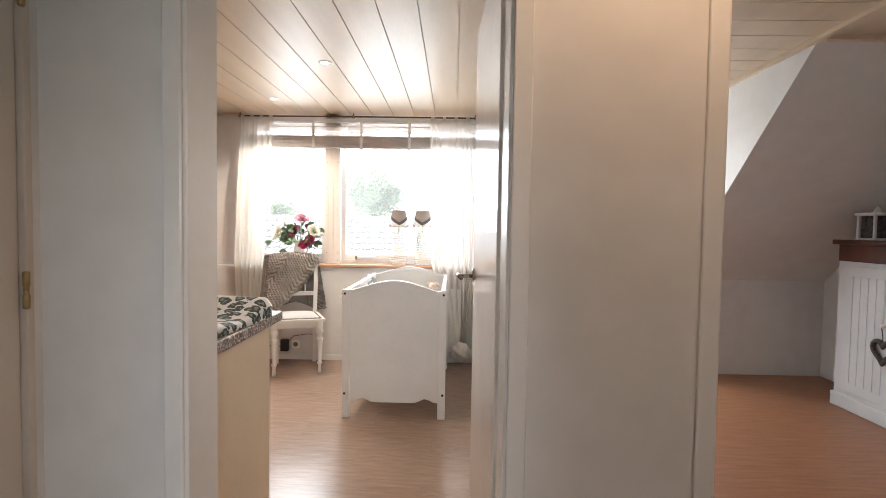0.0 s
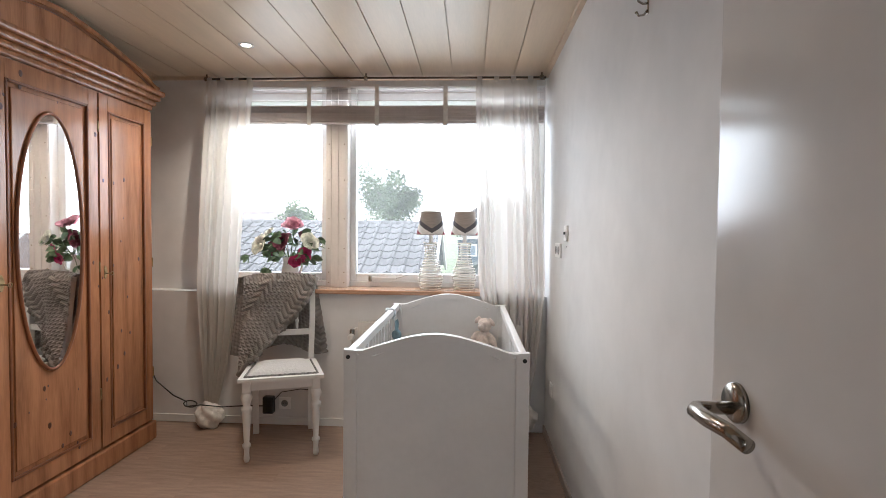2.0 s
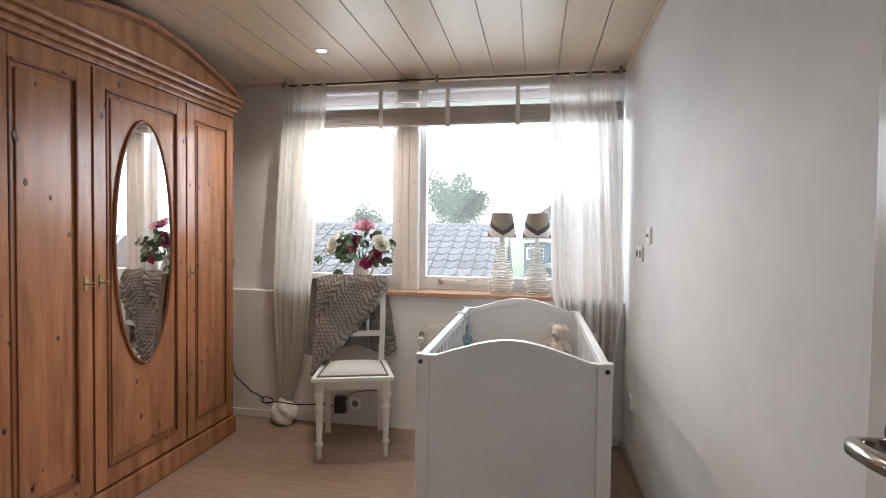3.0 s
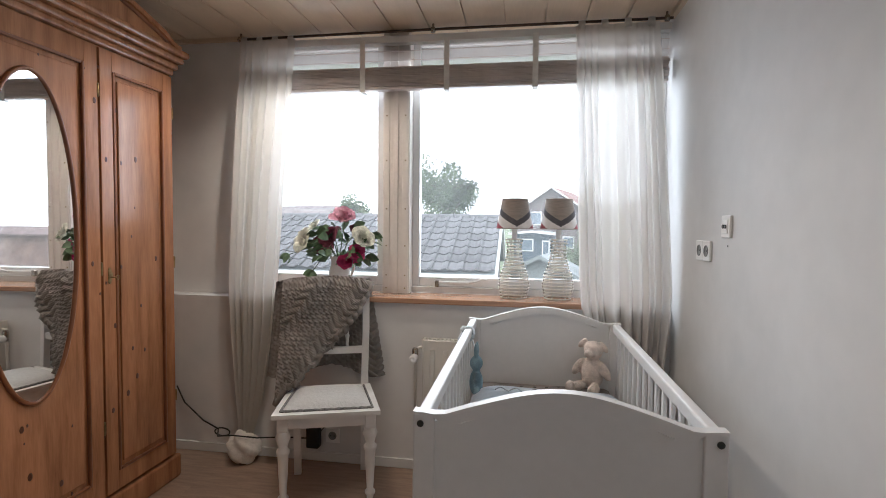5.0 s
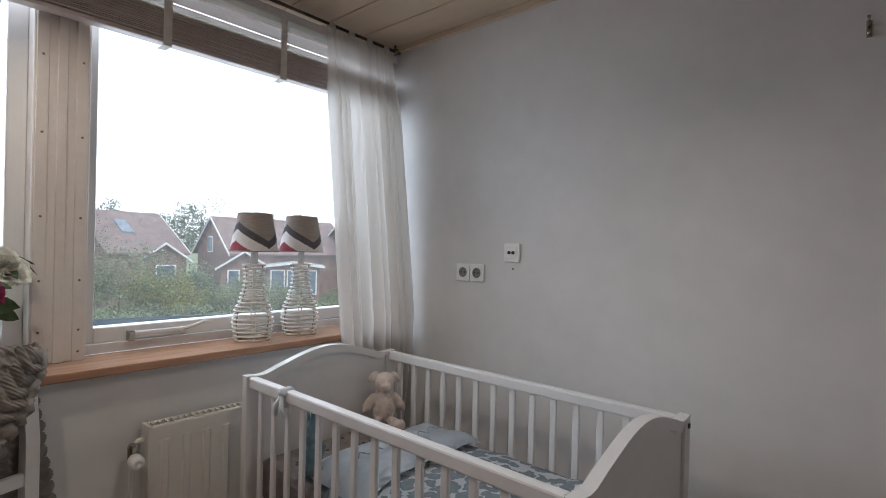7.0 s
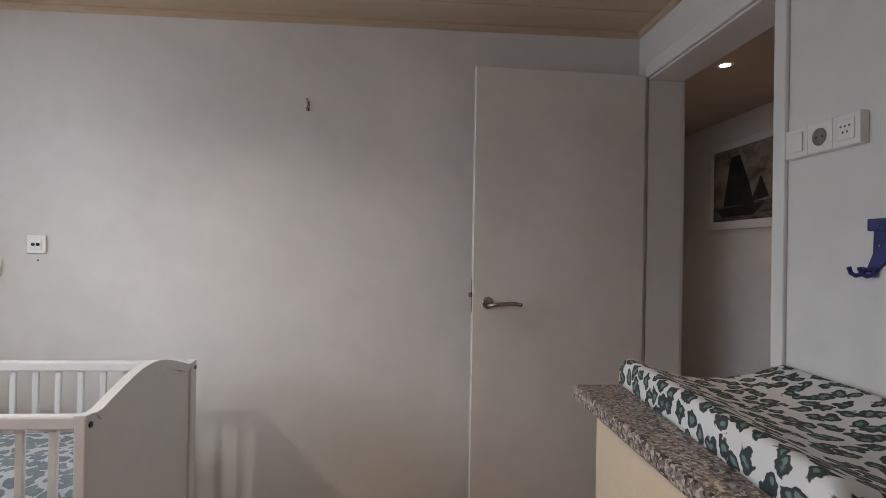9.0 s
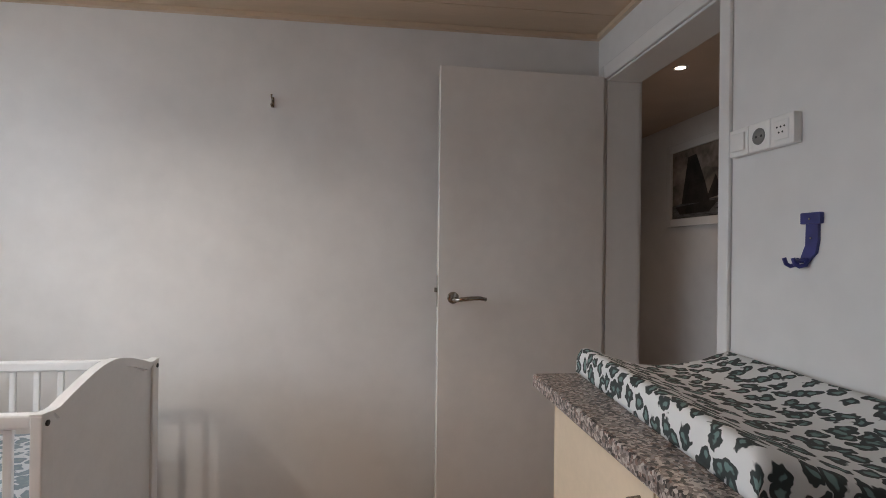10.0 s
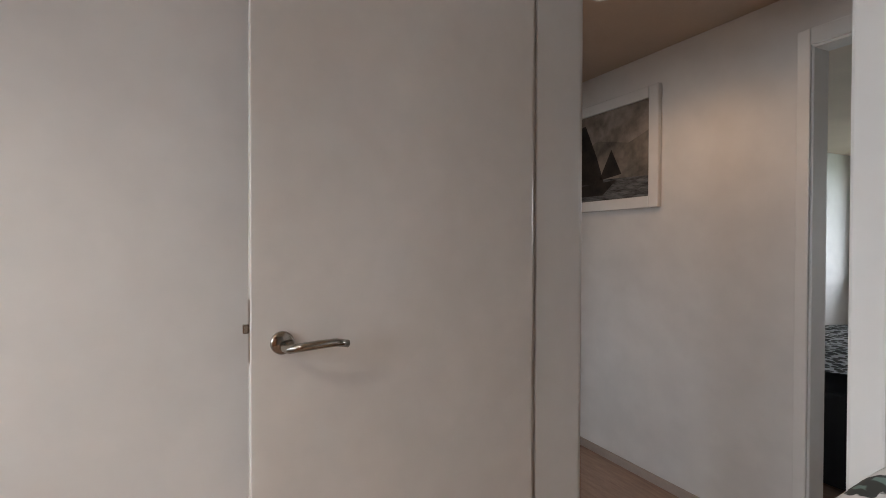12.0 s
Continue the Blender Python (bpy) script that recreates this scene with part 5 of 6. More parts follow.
for k in range(4):
    x1 = 0.345 - k * 0.53
    x0 = max(W + 0.004, x1 - 0.528)
    cu = thing("base_cabinet", "cream kitchen base cabinet under the worktop", "cabinet", group="base cabinets")
    part("body", bx(x0, S + 0.004, 0.10, x1, 2.425, 0.876), CABINET, cu)
    part("plinth", bx(x0, S + 0.06, 0.0, x1, 2.38, 0.10), CABINET, cu)
    dd = part("door", bx(x0 + 0.002, 2.426, 0.105, x1 - 0.002, 2.444, 0.868, bevel=0.002), CABINET, cu)
    part("handle", tube(bmesh.new(), [(x0 + 0.05, 2.444, 0.80), (x0 + 0.05, 2.468, 0.80), (x0 + 0.05, 2.468, 0.68), (x0 + 0.05, 2.444, 0.68)], 0.004, 8), STEEL, dd, smooth=True)

SPOTS = spotted("spotted_mat_cloth", (0.74, 0.75, 0.75), (0.035, 0.045, 0.045), (0.16, 0.25, 0.235), 25, laid=True)
MATM = pose(-0.030, 2.160, 0.9155, 0, 0, -4)
cm = thing("changing_mat", "padded changing mat in white cloth with dark animal spots", "changing mat", MATM)
bm = bmesh.new()
laid = bm.loops.layers.uv.new("cloth")
nu, rings = 70, []
for i in range(nu + 1):
    u = i / nu * 2 - 1
    end = 1 - max(0.0, (abs(u) - 0.93) / 0.07) ** 2 * 0.35
    sx = u * 0.395
    ring = []
    for y, z in ((-0.232, 0.0), (-0.234, 0.012), (-0.232, 0.050), (-0.226, 0.062), (-0.212, 0.066), (-0.190, 0.062), (-0.13, 0.040), (-0.06, 0.027), (0.0, 0.024), (0.06, 0.028), (0.13, 0.046), (0.190, 0.070), (0.212, 0.076), (0.227, 0.073), (0.233, 0.060), (0.235, 0.012), (0.233, 0.0)):
        wob = 0.003 * noise.noise(Vector((sx * 9, y * 9, z * 5))) if z > 0.01 else 0.0
        ring.append(bm.verts.new((sx, y + 0.6 * wob, z * end + wob)))
    rings.append(ring)
for a, b in zip(rings, rings[1:]):
    for k in range(len(a)):
        kk = (k + 1) % len(a)
        bm.faces.new((a[k], a[kk], b[kk], b[k]))
reach, where, where_end = 0.0, {}, {}
for k in range(len(rings[0])):
    if k:
        reach += (rings[35][k].co - rings[35][k - 1].co).length
    for ring in rings:
        where[ring[k]] = (ring[k].co.x, reach)
for ring in (rings[0], rings[-1]):
    low = [bm.verts.new((v.co.x, v.co.y, 0.0)) for v in ring[1:-1]]
    where_end.update((b, a.co.z) for a, b in zip(ring[1:-1], low))
    for k in range(1, len(ring) - 2):
        bm.faces.new((ring[k], ring[k + 1], low[k], low[k - 1]))
for f in bm.faces:
    for corner in f.loops:
        v = corner.vert
        corner[laid].uv = where[v] if v in where else (v.co.x + math.copysign(where_end[v], v.co.x), v.co.y + 0.30)
part("cover", bm, SPOTS, cm, smooth=True)

# ==== landing ====
pt = thing("painting", "dark sailing-boat painting in a wide white frame", "painting", pose(2.35, LS, 1.80))
for a in ((-0.47, 0, -0.325, -0.405, 0.03, 0.325), (0.405, 0, -0.325, 0.47, 0.03, 0.325), (-0.405, 0, 0.262, 0.405, 0.03, 0.325), (-0.405, 0, -0.325, 0.405, 0.03, -0.262)):
    part("frame_bar", bx(*a, bevel=0.006), PAINT_WHITE, pt)
CANVAS = mat("dusky_harbour_canvas", (0.20, 0.17, 0.14), 0.5, spread=0.5, scale=6, fine=30, bump=0.15, other=(0.05, 0.045, 0.04))
SKYC = mat("painted_evening_sky", (0.30, 0.25, 0.21), 0.5, spread=0.3, scale=7, fine=30, bump=0.15)
DARKC = mat("painted_dark_sail", (0.030, 0.024, 0.02), 0.5, spread=0.4, scale=12)
WATERC = mat("painted_water", (0.10, 0.10, 0.10), 0.45, spread=0.7, scale=10, fine=40, stretch=(1, 1, 6))
cv = part("canvas", bx(-0.405, 0.002, -0.262, 0.405, 0.012, 0.262), CANVAS, pt)
part("painted_sky", prism(bmesh.new(), [(-0.404, 0.10), (-0.25, 0.05), (0.0, 0.10), (0.2, 0.02), (0.404, 0.0), (0.404, 0.261), (-0.404, 0.261)], "y", 0.0122, 0.0132), SKYC, cv)
part("painted_water", prism(bmesh.new(), [(-0.404, -0.261), (0.404, -0.261), (0.404, -0.16), (0.1, -0.13), (-0.404, -0.15)], "y", 0.0122, 0.0132), WATERC, cv)
for pts in ([(0.28, -0.15), (0.20, 0.20), (0.10, 0.21), (0.0, 0.0), (-0.06, -0.16)], [(-0.02, -0.14), (-0.12, 0.03), (-0.20, -0.12)], [(0.36, -0.17), (0.30, -0.23), (-0.05, -0.23), (-0.16, -0.15)]):
    part("painted_sail", prism(bmesh.new(), pts, "y", 0.0134, 0.0142), DARKC, cv)

lh = thing("ceiling_hook", "tiny dark hook in the landing ceiling", "hook", pose(1.295, 1.208, 2.30))
part("hook", tube(bmesh.new(), [(0, 0, 0.0), (0, 0, -0.018), (0.008, 0, -0.028), (0.014, 0, -0.018)], 0.003, 8), BLACK, lh, smooth=True)
bd = thing("door_2", "bathroom door, tinted for dim warm light, closed in the landing's end wall", "door", kind="structure")
part("leaf", bx(-0.020, 0.945, 0.008, 0.017, 1.690, 2.04, bevel=0.003), DIM_DOOR_PAINT, bd)
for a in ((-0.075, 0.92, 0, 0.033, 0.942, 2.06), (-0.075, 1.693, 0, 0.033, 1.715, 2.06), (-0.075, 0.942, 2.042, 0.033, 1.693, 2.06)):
    part("frame_bar", bx(*a, bevel=0.003), DIM_DOOR_PAINT, bd)
for z in (0.30, 1.09, 1.80):
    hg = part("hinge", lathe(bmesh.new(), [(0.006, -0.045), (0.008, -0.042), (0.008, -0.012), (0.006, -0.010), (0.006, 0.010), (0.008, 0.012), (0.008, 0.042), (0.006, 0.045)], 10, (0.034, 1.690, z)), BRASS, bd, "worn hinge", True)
tagged(part("bath_door_handle", tube(bmesh.new(), [(0.015, 1.0, 1.05), (0.065, 1.0, 1.05), (0.07, 1.04, 1.052), (0.065, 1.11, 1.05)], 0.009, 10), STEEL, bd, smooth=True), "steel lever handle")

# ==== next room ====
CABW = mat("white_cabinet_paint", (0.70, 0.72, 0.75), 0.4, spread=0.04)
cab = thing("sideboard", "white two-door sideboard with a dark wooden top", "sideboard", pose(3.88, 4.28, 0, 0, 0, -90))
part("body", bx(0, 0, 0.10, 1.0, 0.36, 1.06, bevel=0.004), CABW, cab)
part("drawer_band", bx(-0.004, -0.004, 1.06, 1.004, 0.36, 1.18, bevel=0.004), TOPW, cab, "dark stained band under the top")
part("top", bx(-0.035, -0.035, 1.18, 1.035, 0.37, 1.215, bevel=0.008), TOPW, cab, "dark wooden top with a moulded edge")
part("plinth", bx(-0.015, -0.015, 0.0, 1.015, 0.36, 0.10, bevel=0.008), CABW, cab)
for x0, x1, kx in ((0.04, 0.49, 0.45), (0.51, 0.96, 0.55)):
    d1 = part("door", bx(x0, -0.018, 0.13, x1, 0.0, 1.03, bevel=0.004), CABW, cab)
    n = 5
    for i in range(n):
        a = x0 + 0.06 + (x1 - x0 - 0.12) * i / n
        part("panel_board", bx(a + 0.002, -0.022, 0.20, a + (x1 - x0 - 0.12) / n - 0.002, -0.018, 0.96, bevel=0.002), CABW, d1)
    part("knob", lathe(bmesh.new(), [(0.006, 0), (0.007, 0.012), (0.017, 0.02), (0.016, 0.03), (0.006, 0.036)], 14), PLASTIC, d1, smooth=True, at=pose(kx, -0.018, 0.66, 90, 0, 0))
ht = thing("heart_ornament", "dark wicker heart hanging from the sideboard knob", "ornament", pose(3.88, 4.28, 0, 0, 0, -90))
WICK = mat("dark_wicker", (0.07, 0.06, 0.06), 0.7, spread=0.4, scale=30)
hp = []
for i in range(32):
    t = 2 * math.pi * i / 32
    hp.append((0.46 + 0.0050 * 16 * math.sin(t) ** 3, -0.042, 0.50 + 0.0050 * (13 * math.cos(t) - 5 * math.cos(2 * t) - 2 * math.cos(3 * t) - math.cos(4 * t))))
part("heart", tube(bmesh.new(), hp, 0.016, 8, True), WICK, ht, smooth=True)
part("cord", tube(bmesh.new(), [(0.45, -0.05, 0.66), (0.458, -0.045, 0.60), (0.46, -0.042, 0.53)], 0.003, 6), WICK, ht)
fig = thing("white_lantern", "small white openwork lantern on the sideboard", "lantern", pose(3.99, 4.10, 1.2155))
for x in (-0.07, 0.07):
    for y in (-0.07, 0.07):
        part("post", bx(x - 0.008, y - 0.008, 0.0, x + 0.008, y + 0.008, 0.17, bevel=0.002), CABW, fig)
part("base", bx(-0.085, -0.085, 0.0, 0.085, 0.085, 0.012, bevel=0.003), CABW, fig)
part("roof", bx(-0.09, -0.09, 0.17, 0.09, 0.09, 0.19, bevel=0.005), CABW, fig)
part("dark_glass", bx(-0.06, -0.06, 0.014, 0.06, 0.06, 0.168), WICK, fig)
part("knob", lathe(bmesh.new(), [(0.03, 0.19), (0.02, 0.21), (0.012, 0.225), (0.002, 0.235)], 14), CABW, fig, smooth=True)

# ==== south bedroom ====
NAVY = mat("dark_bed_fabric", (0.012, 0.012, 0.014), 0.8, spread=0.2)
bed = thing("bed", "dark upholstered bed with animal-print bedding", "bed")
part("base", bx(0.75, -2.10, 0.0, 2.5, -0.20, 0.50, bevel=0.03), NAVY, bed)
part("headboard", bx(1.55, -3.0, 0.0, 2.6, -2.9, 1.05, bevel=0.03), NAVY, bed)
ZEBRA = spotted("animal_print_bedding", (0.62, 0.64, 0.66), (0.015, 0.015, 0.018), (0.02, 0.02, 0.024), 20)
tagged(part("bed_cover", quilt(0.72, 2.5, -2.1, -0.22, 0.62, 0.02, 9, 30, 30, 0.1), ZEBRA, smooth=True), "black and white animal-print bed cover", "bed cover")
DRAPE = mat("dark_blue_curtain", (0.05, 0.07, 0.09), 0.9, spread=0.2)
bm = bmesh.new()
rows = [[bm.verts.new((3.0 + 0.20 * i / 60, -4.02 + 0.03 * math.sin(i * 0.9), z)) for i in range(61)] for z in (0.2, 2.25)]
for i in range(60):
    bm.faces.new((rows[0][i], rows[0][i + 1], rows[1][i + 1], rows[1][i]))
tagged(part("bedroom_curtain", bm, DRAPE, smooth=True), "dark blue curtain beside the bedroom window", "curtain")
# ==== outdoors ====
GRASS = mat("garden_ground", (0.10, 0.13, 0.06), 0.95, spread=0.4, scale=0.6, fine=6, bump=0.3)
bm = bmesh.new()
bmesh.ops.create_grid(bm, x_segments=2, y_segments=2, size=900)
for v in bm.verts:
    v.co.z = -2.9
setting("ground", bm, GRASS, "grassy gardens behind the house", "ground")
bm = bx(-1.88, -4.3, -2.9, 4.4, 5.6, -0.125)
setting("house_base", bm, PLASTER, "lower storey of the house", "wall")
BRICK = mat("brown_brick", (0.115, 0.095, 0.09), 0.9, spread=0.25, scale=2, fine=30, bump=0.2)
BRICK_R = mat("red_brick", (0.17, 0.115, 0.095), 0.9, spread=0.25, scale=2, fine=30, bump=0.2)
TILE = mat("grey_roof_tile", (0.105, 0.105, 0.108), 0.9, spread=0.3, scale=3, fine=40, bump=0.1, vary=0.25)
ROOF_G = mat("brown_grey_roof", (0.15, 0.13, 0.125), 0.8, spread=0.2, scale=2, fine=20, bump=0.2)
ROOF_B = mat("brown_red_roof", (0.125, 0.088, 0.08), 0.8, spread=0.2, scale=2, fine=20, bump=0.2)
BARGE = mat("weathered_white_boards", (0.52, 0.52, 0.51), 0.6, spread=0.1, scale=4)
ROOF_R = mat("red_roof", (0.17, 0.088, 0.072), 0.8, spread=0.12, scale=2, fine=20, bump=0.2)
WOODB = mat("dark_blue_boards", (0.03, 0.055, 0.075), 0.6, spread=0.2)
FELT = mat("grey_roof_felt", (0.16, 0.18, 0.178), 0.9, spread=0.2, scale=1)
PANE = mat("house_window_pane", (0.10, 0.13, 0.16), 0.1, spread=0.2)

# neighbour's tiled roof
nb = thing("neighbour_outbuilding", "brick outbuilding with a grey tiled roof", "building")
ye, ze, yr, zr, xr, xl = 11.6, 0.46, 13.9, 1.47, 0.08, -6.2
part("wall", bx(xl, ye + 0.25, -2.9, xr - 0.1, 2 * yr - ye - 0.25, ze + 0.05), BRICK, nb)
rf = part("roof", prism(bmesh.new(), [(ye, ze - 0.05), (yr, zr - 0.05), (2 * yr - ye, ze - 0.05), (2 * yr - ye, ze - 0.12), (yr, zr - 0.15), (ye, ze - 0.12)], "x", xl, xr), FELT, nb)
part("barge_board", prism(bmesh.new(), [(ye - 0.05, ze - 0.1), (yr, zr + 0.02), (2 * yr - ye, ze - 0.1), (2 * yr - ye, ze - 0.26), (yr, zr - 0.16), (ye - 0.05, ze - 0.26)], "x", xr, xr + 0.05), BARGE, nb)
part("gutter", bx(xl, ye - 0.12, ze - 0.14, xr, ye, ze - 0.05), PAINT_WHITE, nb)
ang = math.degrees(math.atan2(zr - ze, yr - ye))
length = math.hypot(yr - ye, zr - ze)
bm = bmesh.new()
prof = [(-0.14, 0.0), (-0.10, 0.018), (-0.05, 0.004), (0.0, -0.004), (0.05, 0.010), (0.10, 0.040), (0.14, 0.025)]
lo = [bm.verts.new((x, -0.03, z + 0.028)) for x, z in prof]
lo2 = [bm.verts.new((x, -0.03, z + 0.006)) for x, z in prof]
hi = [bm.verts.new((x, 0.31, z + 0.004)) for x, z in prof]
for i in range(len(prof) - 1):
    bm.faces.new((lo[i], lo[i + 1], hi[i + 1], hi[i]))
    bm.faces.new((lo2[i], lo2[i + 1], lo[i + 1], lo[i]))
tile = finish(bm, "roof_tile", TILE)
rows_n = 8
for j in range(rows_n):
    for i in range(22):
        o = new("roof_tile", tile)
        o.parent = rf
        o.matrix_basis = pose(xr - 0.15 - 0.28 * i, ye, ze, ang, 0, 0) @ pose(0, 0.03 + j * length / rows_n, 0, rng.uniform(-0.6, 0.6), 0, 0)
ridge = finish(lathe(bmesh.new(), [(0.09, 0), (0.10, 0.02), (0.09, 0.34)], 10), "ridge_tile", TILE, True)
for i in range(18):
    o = new("ridge_tile", ridge)
    o.parent, o.matrix_basis = rf, pose(xr - 0.35 * i, yr, zr - 0.03, 0, -90, 0)


def house(name, label, m, w, d, eave, peak, wallm, roofm, windows, chimney=None, edging=None):
    """A gabled house, its gable end towards -y, on ground level 0."""
    h = thing(name, label, "house", m, "houses beyond the gardens")
    part("wall", prism(bmesh.new(), [(-w / 2, 0), (w / 2, 0), (w / 2, eave), (0, peak), (-w / 2, eave)], "y", 0, d), wallm, h)
    for s in (-1, 1):
        o = 0.35
        part("roof", prism(bmesh.new(), [(0, peak + 0.12), (s * (w / 2 + o), eave - o * (peak - eave) / (w / 2) + 0.12), (s * (w / 2 + o), eave - o * (peak - eave) / (w / 2)), (0, peak)], "y", -0.3, d + 0.3), roofm, h)
        part("barge_board", prism(bmesh.new(), [(0, peak + 0.14), (s * (w / 2 + o), eave - o * (peak - eave) / (w / 2) + 0.14), (s * (w / 2 + o), eave - o * (peak - eave) / (w / 2) - 0.02), (0, peak - 0.02)], "y", -0.36, -0.30), edging or BARGE, h)
    for x, z, ww, hh in windows:
        f = part("window", bx(x - ww / 2, -0.06, z, x + ww / 2, 0.0, z + hh, bevel=0.01), BARGE, h)
        part("pane", bx(x - ww / 2 + 0.09, -0.075, z + 0.09, x + ww / 2 - 0.09, -0.06, z + hh - 0.09), PANE, f)
    if chimney:
        part("chimney", bx(chimney[0] - 0.35, chimney[1], eave, chimney[0] + 0.35, chimney[1] + 0.7, peak + 0.6), BRICK, h)
    return h


def gaze(t_yaw, dist, x0, y0):
    """A spot at a bearing (degrees to the right of +y) and distance from an eye."""
    return x0 + dist * math.sin(radians(t_yaw)), y0 + dist * math.cos(radians(t_yaw))


gx, gy = gaze(3.7, 45, 0.08, 3.3)
house("brick_house", "brown brick house with a salmon gable roof", pose(gx, gy, -2.9, 0, 0, -17), 6.4, 9, 5.4, 7.55, BRICK, ROOF_R, [(-1.45, 4.3, 1.15, 1.2), (1.5, 2.3, 1.0, 1.05)], (2.3, 4.5))
ax, ay = gaze(1.8, 36, 0.08, 3.3)
house("blue_annexe", "dark blue boarded annexe with white window frames", pose(ax, ay, -2.9, 0, 0, -10), 2.7, 4, 3.62, 3.76, WOODB, FELT, [(-0.55, 2.4, 1.25, 0.9), (0.95, 1.6, 0.55, 1.6)], None)
sx, sy = gaze(3.4, 20, 0.08, 3.3)
house("garden_shed", "low garden shed with a grey felt roof", pose(sx, sy, -2.9, 0, 0, -12), 2.4, 2.6, 2.30, 2.92, FELT, FELT, [], edging=FELT)


def villa(bear, dist, turn, w, d, eave, peak, roofm, label, windows, chimney=None):
    """A steep-roofed house whose gable end stands at a bearing and distance from the room."""
    hx, hy = gaze(bear, dist, -0.5, 3.37)
    return house("row_house", label, pose(hx, hy, -2.9, 0, 0, turn), w, d, eave, peak, BRICK_R, roofm, windows, chimney)


first_villa = villa(18.9, 42, 105, 6.4, 5.0, 3.5, 6.0, ROOF_B, "steep-roofed brick house with brown-red tiles", [(0.0, 3.3, 1.2, 1.2)])
fall = (6.0 - 3.5) / 3.2
part("roof_window", prism(bmesh.new(), [(-0.9, 6.0 + 0.2 - 0.9 * fall), (-1.9, 6.0 + 0.2 - 1.9 * fall), (-1.9, 6.0 + 0.12 - 1.9 * fall), (-0.9, 6.0 + 0.12 - 0.9 * fall)], "y", 2.6, 3.4), PANE, first_villa, "small glazed roof window")
villa(20.0, 38, -20, 2.4, 4.5, 3.05, 3.95, ROOF_R, "low gabled brick annexe with red tiles", [(0.0, 1.4, 1.2, 1.2)])
second_villa = villa(24.3, 42, -93, 6.4, 10, 3.5, 6.0, ROOF_B, "steep-roofed brick house with a white-edged gable", [(-0.6, 3.4, 0.9, 1.2)], (0.2, 6.5))
part("roof_window", prism(bmesh.new(), [(1.0, 6.0 + 0.2 - 1.0 * fall), (1.8, 6.0 + 0.2 - 1.8 * fall), (1.8, 6.0 + 0.12 - 1.8 * fall), (1.0, 6.0 + 0.12 - 1.0 * fall)], "y", 3.2, 3.9), PANE, second_villa, "small glazed roof window")
villa(27.3, 37.5, -28, 3.0, 3.2, 2.5, 3.5, ROOF_R, "low garden room with a red tiled roof", [(-0.7, 1.0, 0.8, 1.3), (0.7, 1.0, 0.8, 1.3)])
villa(32.3, 36, -32, 3.4, 2.4, 2.6, 2.8, FELT, "flat-roofed white-framed garden room", [(-1.05, 0.7, 0.95, 1.7), (0.0, 0.7, 0.95, 1.7), (1.05, 0.7, 0.95, 1.7)])
villa(14.0, 50, 102, 6.0, 6.5, 3.7, 6.2, ROOF_G, "far brick house with a grey slate roof", [(0.0, 3.4, 1.2, 1.2)])
villa(37.0, 44, -95, 6.6, 12, 3.4, 5.7, ROOF_B, "far brick house with brown-red tiles", [(0.0, 3.2, 1.2, 1.2)], (0.4, 5))
villa(56.0, 48, -110, 7.0, 9, 3.2, 5.6, ROOF_G, "far brick house with a brown-grey tiled roof", [(0.0, 1.0, 1.5, 1.3)])
villa(-18.0, 40, 70, 9.0, 8, 2.9, 5.6, ROOF_G, "far brick house with a brown-grey tiled roof", [(-1.7, 0.9, 1.5, 1.3), (1.6, 0.9, 1.5, 1.3)])
villa(-30.0, 46, 105, 9.0, 8, 2.9, 5.8, ROOF_R, "far brick house with a red tiled roof", [(-1.7, 0.9, 1.5, 1.3), (1.6, 0.9, 1.5, 1.3)])

LEAFC = mat("hazy_tree_leaf", (0.115, 0.15, 0.085), 0.8, spread=0.4, scale=1.2, fine=8, bump=0)
BUSHC = mat("bush_leaf", (0.12, 0.15, 0.07), 0.8, spread=0.5, scale=2.0, fine=8, bump=0)
YBUSH = mat("yellow_green_leaf", (0.20, 0.20, 0.06), 0.8, spread=0.4, scale=2.0, fine=8, bump=0)
BARK = mat("tree_bark", (0.10, 0.08, 0.065), 0.9, spread=0.3, scale=8, bump=0.3)


def foliage(bm, c, rad, count, size, r):
    """Small leaf blades scattered through an uneven crown."""
    lumps = [(Vector((r.uniform(-0.62, 0.62), r.uniform(-0.62, 0.62), r.gauss(0, 0.32))), r.uniform(0.25, 0.5)) for _ in range(24)]
    for _ in range(count):
        o, s = r.choice(lumps)
        d = Vector((r.gauss(0, 1), r.gauss(0, 1), r.gauss(0, 1))).normalized() * s * r.random() ** 0.4
        p = Vector(c) + Vector(((o + d).x * rad[0], (o + d).y * rad[1], (o + d).z * rad[2]))
        a = Vector((r.gauss(0, 1), r.gauss(0, 1), r.gauss(0, 1))).normalized() * size * r.uniform(0.6, 1.2)
        b = a.cross(Vector((r.gauss(0, 1), r.gauss(0, 1), r.gauss(0, 1)))).normalized() * size * 0.5
        vs = [bm.verts.new(p + q) for q in (-a, b, a, -b)]
        bm.faces.new(vs)
    return bm


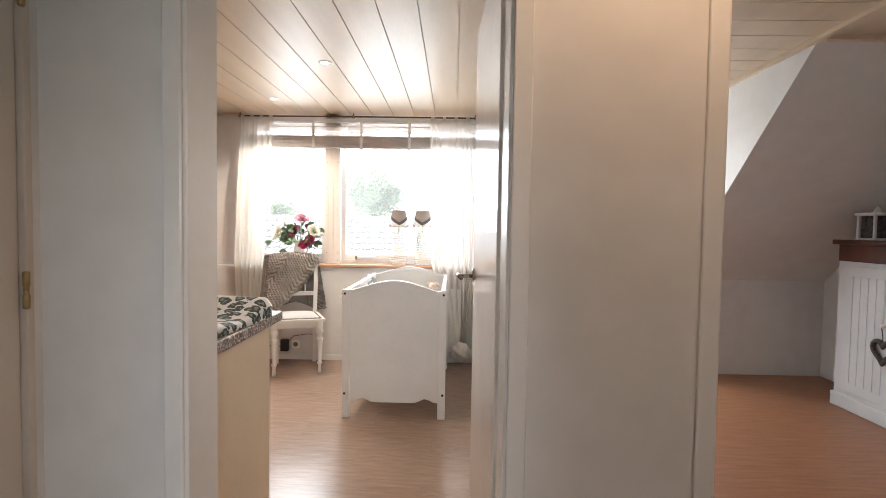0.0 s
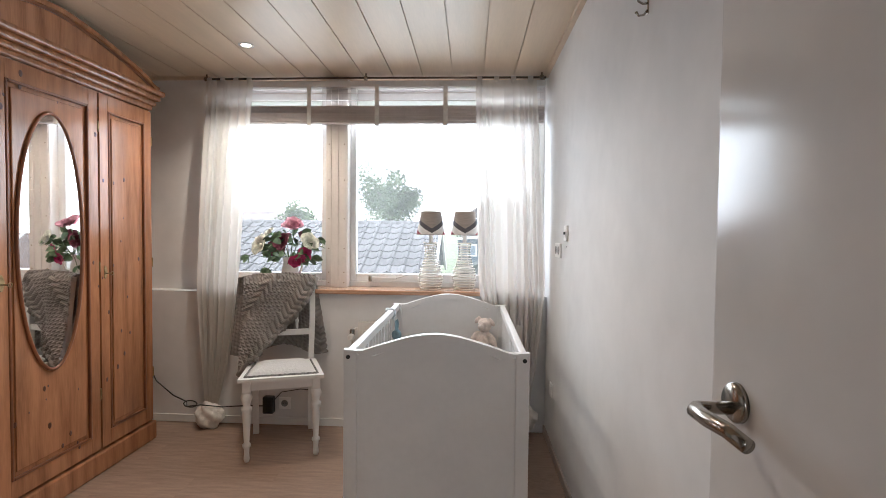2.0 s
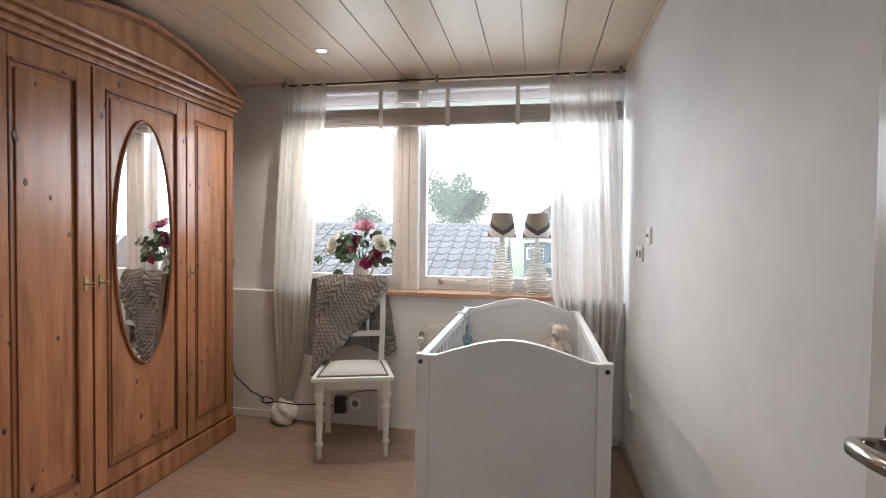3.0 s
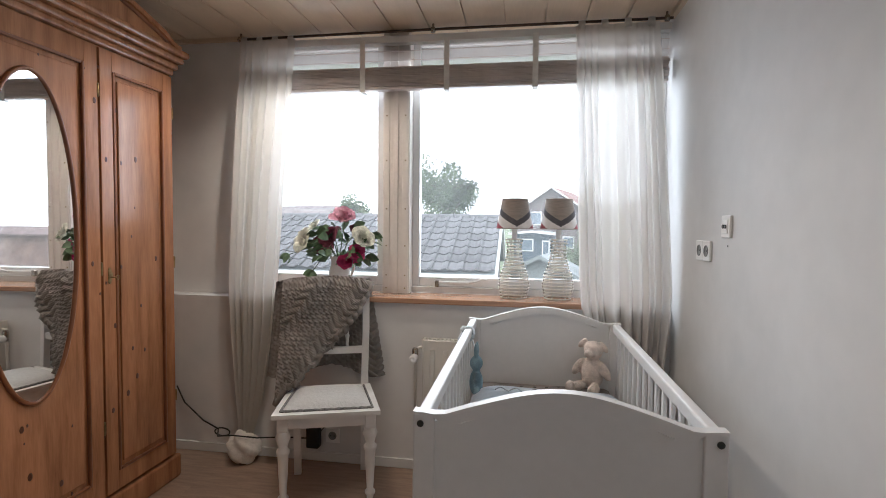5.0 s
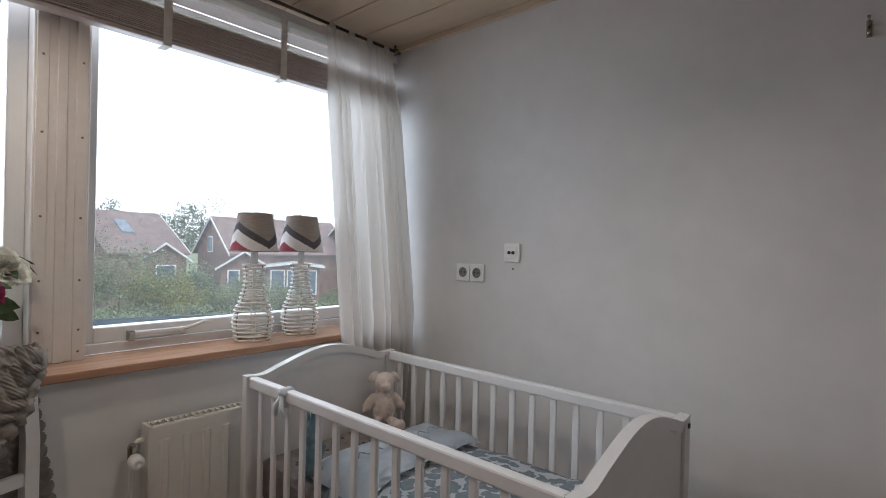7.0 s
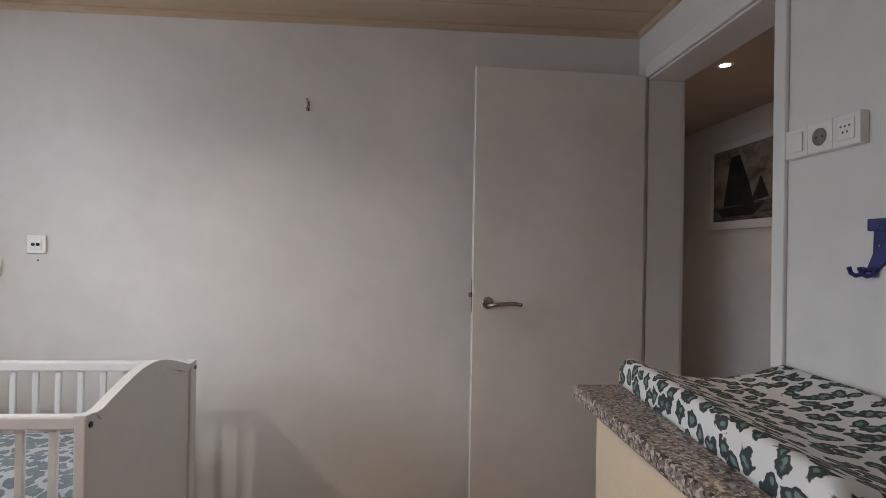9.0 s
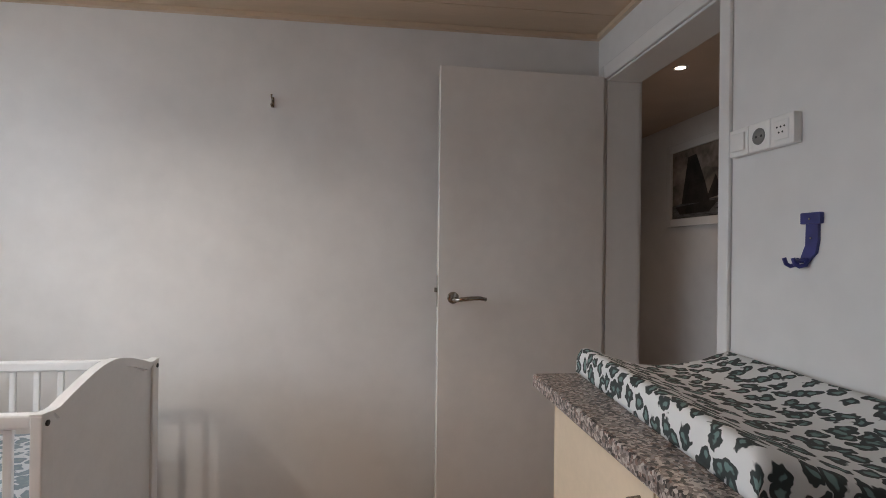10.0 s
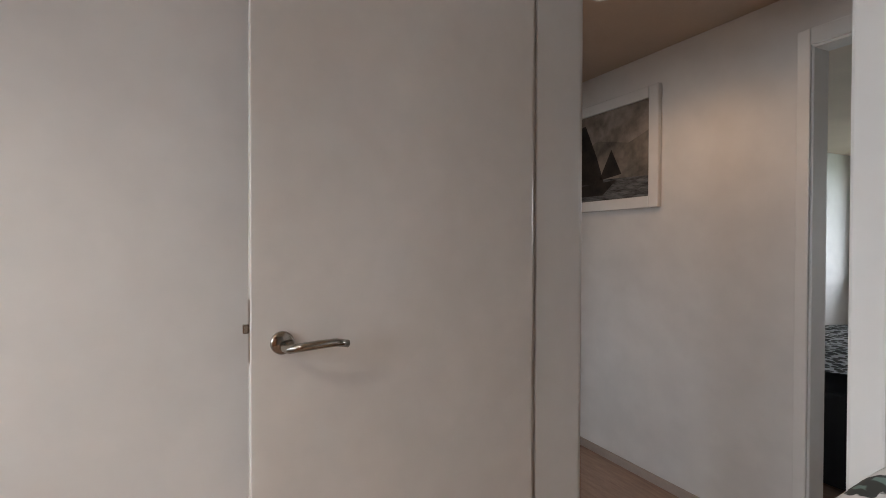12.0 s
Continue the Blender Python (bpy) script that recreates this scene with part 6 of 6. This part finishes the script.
def tree(x, y, top, rad, count, size, seed, label, leafm=None):
    r = random.Random(seed)
    t = thing("tree", label, "tree", pose(x, y, -2.9), "garden trees")
    h = top + 2.9
    cz = h - rad
    bm = tube(bmesh.new(), [(0, 0, 0), (0.05, 0.03, cz * 0.5), (0.0, 0.05, cz), (0.05, 0, h - 0.4 * rad)], [0.16, 0.12, 0.08, 0.03], 8)
    part("trunk", bm, BARK, t, smooth=True)
    for k in range(6):
        a = k * 1.05 + r.uniform(0, 0.4)
        part("limb", tube(bmesh.new(), [(0, 0, cz * (0.75 + 0.05 * k)), (0.4 * rad * math.cos(a), 0.4 * rad * math.sin(a), cz + 0.1 * k), (0.8 * rad * math.cos(a), 0.8 * rad * math.sin(a), cz + rad * 0.3)], [0.06, 0.04, 0.015], 6), BARK, t, smooth=True)
    part("crown", foliage(bmesh.new(), (0, 0, cz), (rad * 1.05, rad * 1.05, rad), count, size, r), leafm or LEAFC, t)


bx_, by_ = gaze(-9.0, 25, 0.79, 2.0)
tree(bx_, by_, 4.4, 1.85, 15000, 0.07, 1, "leafy green tree behind the tiled roof")
for bear, dist, top, rad, seed in ((-18.5, 34, 3.4, 1.7, 2), (14.5, 64, 5.6, 2.4, 3), (19, 62, 4.8, 2.6, 4), (23, 60, 5.8, 3.4, 5), (29, 66, 5.4, 2.6, 6), (34, 62, 5.2, 2.5, 7), (40, 64, 5.2, 2.8, 8), (9, 66, 4.4, 2.6, 9), (47, 60, 5.0, 2.4, 10), (65, 60, 5.0, 2.6, 11), (1.0, 70, 3.9, 2.4, 12)):
    tx, ty = gaze(bear, dist, -0.4, 3.4)
    tree(tx, ty, top, rad, 5600, 0.12, seed, "far garden tree with an open crown")
for bear, dist, top, rx_, seed, lm in ((8.5, 30, 0.9, 2.6, 30, LEAFC), (12, 27, 1.7, 2.8, 31, LEAFC), (15.5, 24, 0.9, 2.6, 32, BUSHC), (19, 25, 0.5, 2.4, 33, YBUSH), (22.5, 28, 0.5, 2.0, 34, LEAFC), (26, 26, -0.1, 2.2, 35, BUSHC), (30.5, 27, -0.6, 2.2, 36, BUSHC), (36, 26, -0.8, 2.6, 37, BUSHC), (42, 27, -0.8, 2.6, 38, BUSHC), (14, 18.5, -1.0, 2.0, 39, LEAFC), (20, 18.5, -0.9, 2.0, 40, LEAFC), (27, 18.5, -1.1, 2.2, 41, LEAFC), (6.5, 26, -0.7, 1.6, 42, BUSHC), (50, 26, -0.6, 2.6, 43, BUSHC)):
    px_, py_ = gaze(bear, dist, -0.3, 3.4)
    r = random.Random(seed)
    b = thing("garden_bush", "dense garden bush in mixed greens", "bush", pose(px_, py_, -2.9), "garden bushes")
    hh = top + 2.9
    part("branch", tube(bmesh.new(), [(0, 0, 0), (0.1, 0, hh * 0.5), (0, 0.1, hh * 0.8)], [0.05, 0.03, 0.01], 6), BARK, b)
    part("leaves", foliage(bmesh.new(), (0, 0, hh * 0.55), (rx_ * 0.9, rx_ * 0.9, hh * 0.52), 5600, 0.06, r), lm, b)
hedge = thing("garden_fence", "dark garden fence along the plots", "fence")
for k in range(9):
    fx, fy = gaze(10 + k * 3.4, 17, -0.3, 3.4)
    part("fence_panel", bx(-0.50, -0.02, -2.9, 0.50, 0.02, -0.95), WOODB, hedge, at=pose(fx, fy, 0, 0, 0, -(10 + k * 3.4)))

# ==== floor planks, nearest stretch ====
plank = finish(bx(-0.5997, -0.0958, -0.0199, 0.5997, 0.0958, -0.0006), "plank", LAMINATE)
row = 0
y = 0.70
while y < N:
    x = -1.2 + (row * 0.41) % 1.2 - 0.6
    while x < (E if y > 1.85 else 4.2) + 0.55:
        lim = E if y > 1.85 else 4.25
        lo_x, hi_x = max(x - 0.6, W if y > 1.85 else -0.1), min(x + 0.6, lim)
        if hi_x - lo_x > 0.05:
            o = new("plank", plank)
            o.parent = bpy.data.objects["floor"]
            o.matrix_basis = pose((lo_x + hi_x) / 2, y, 0) @ Matrix.Diagonal(((hi_x - lo_x) / 1.2, 1, 1, 1))
        x += 1.2
    y += 0.192
    row += 1
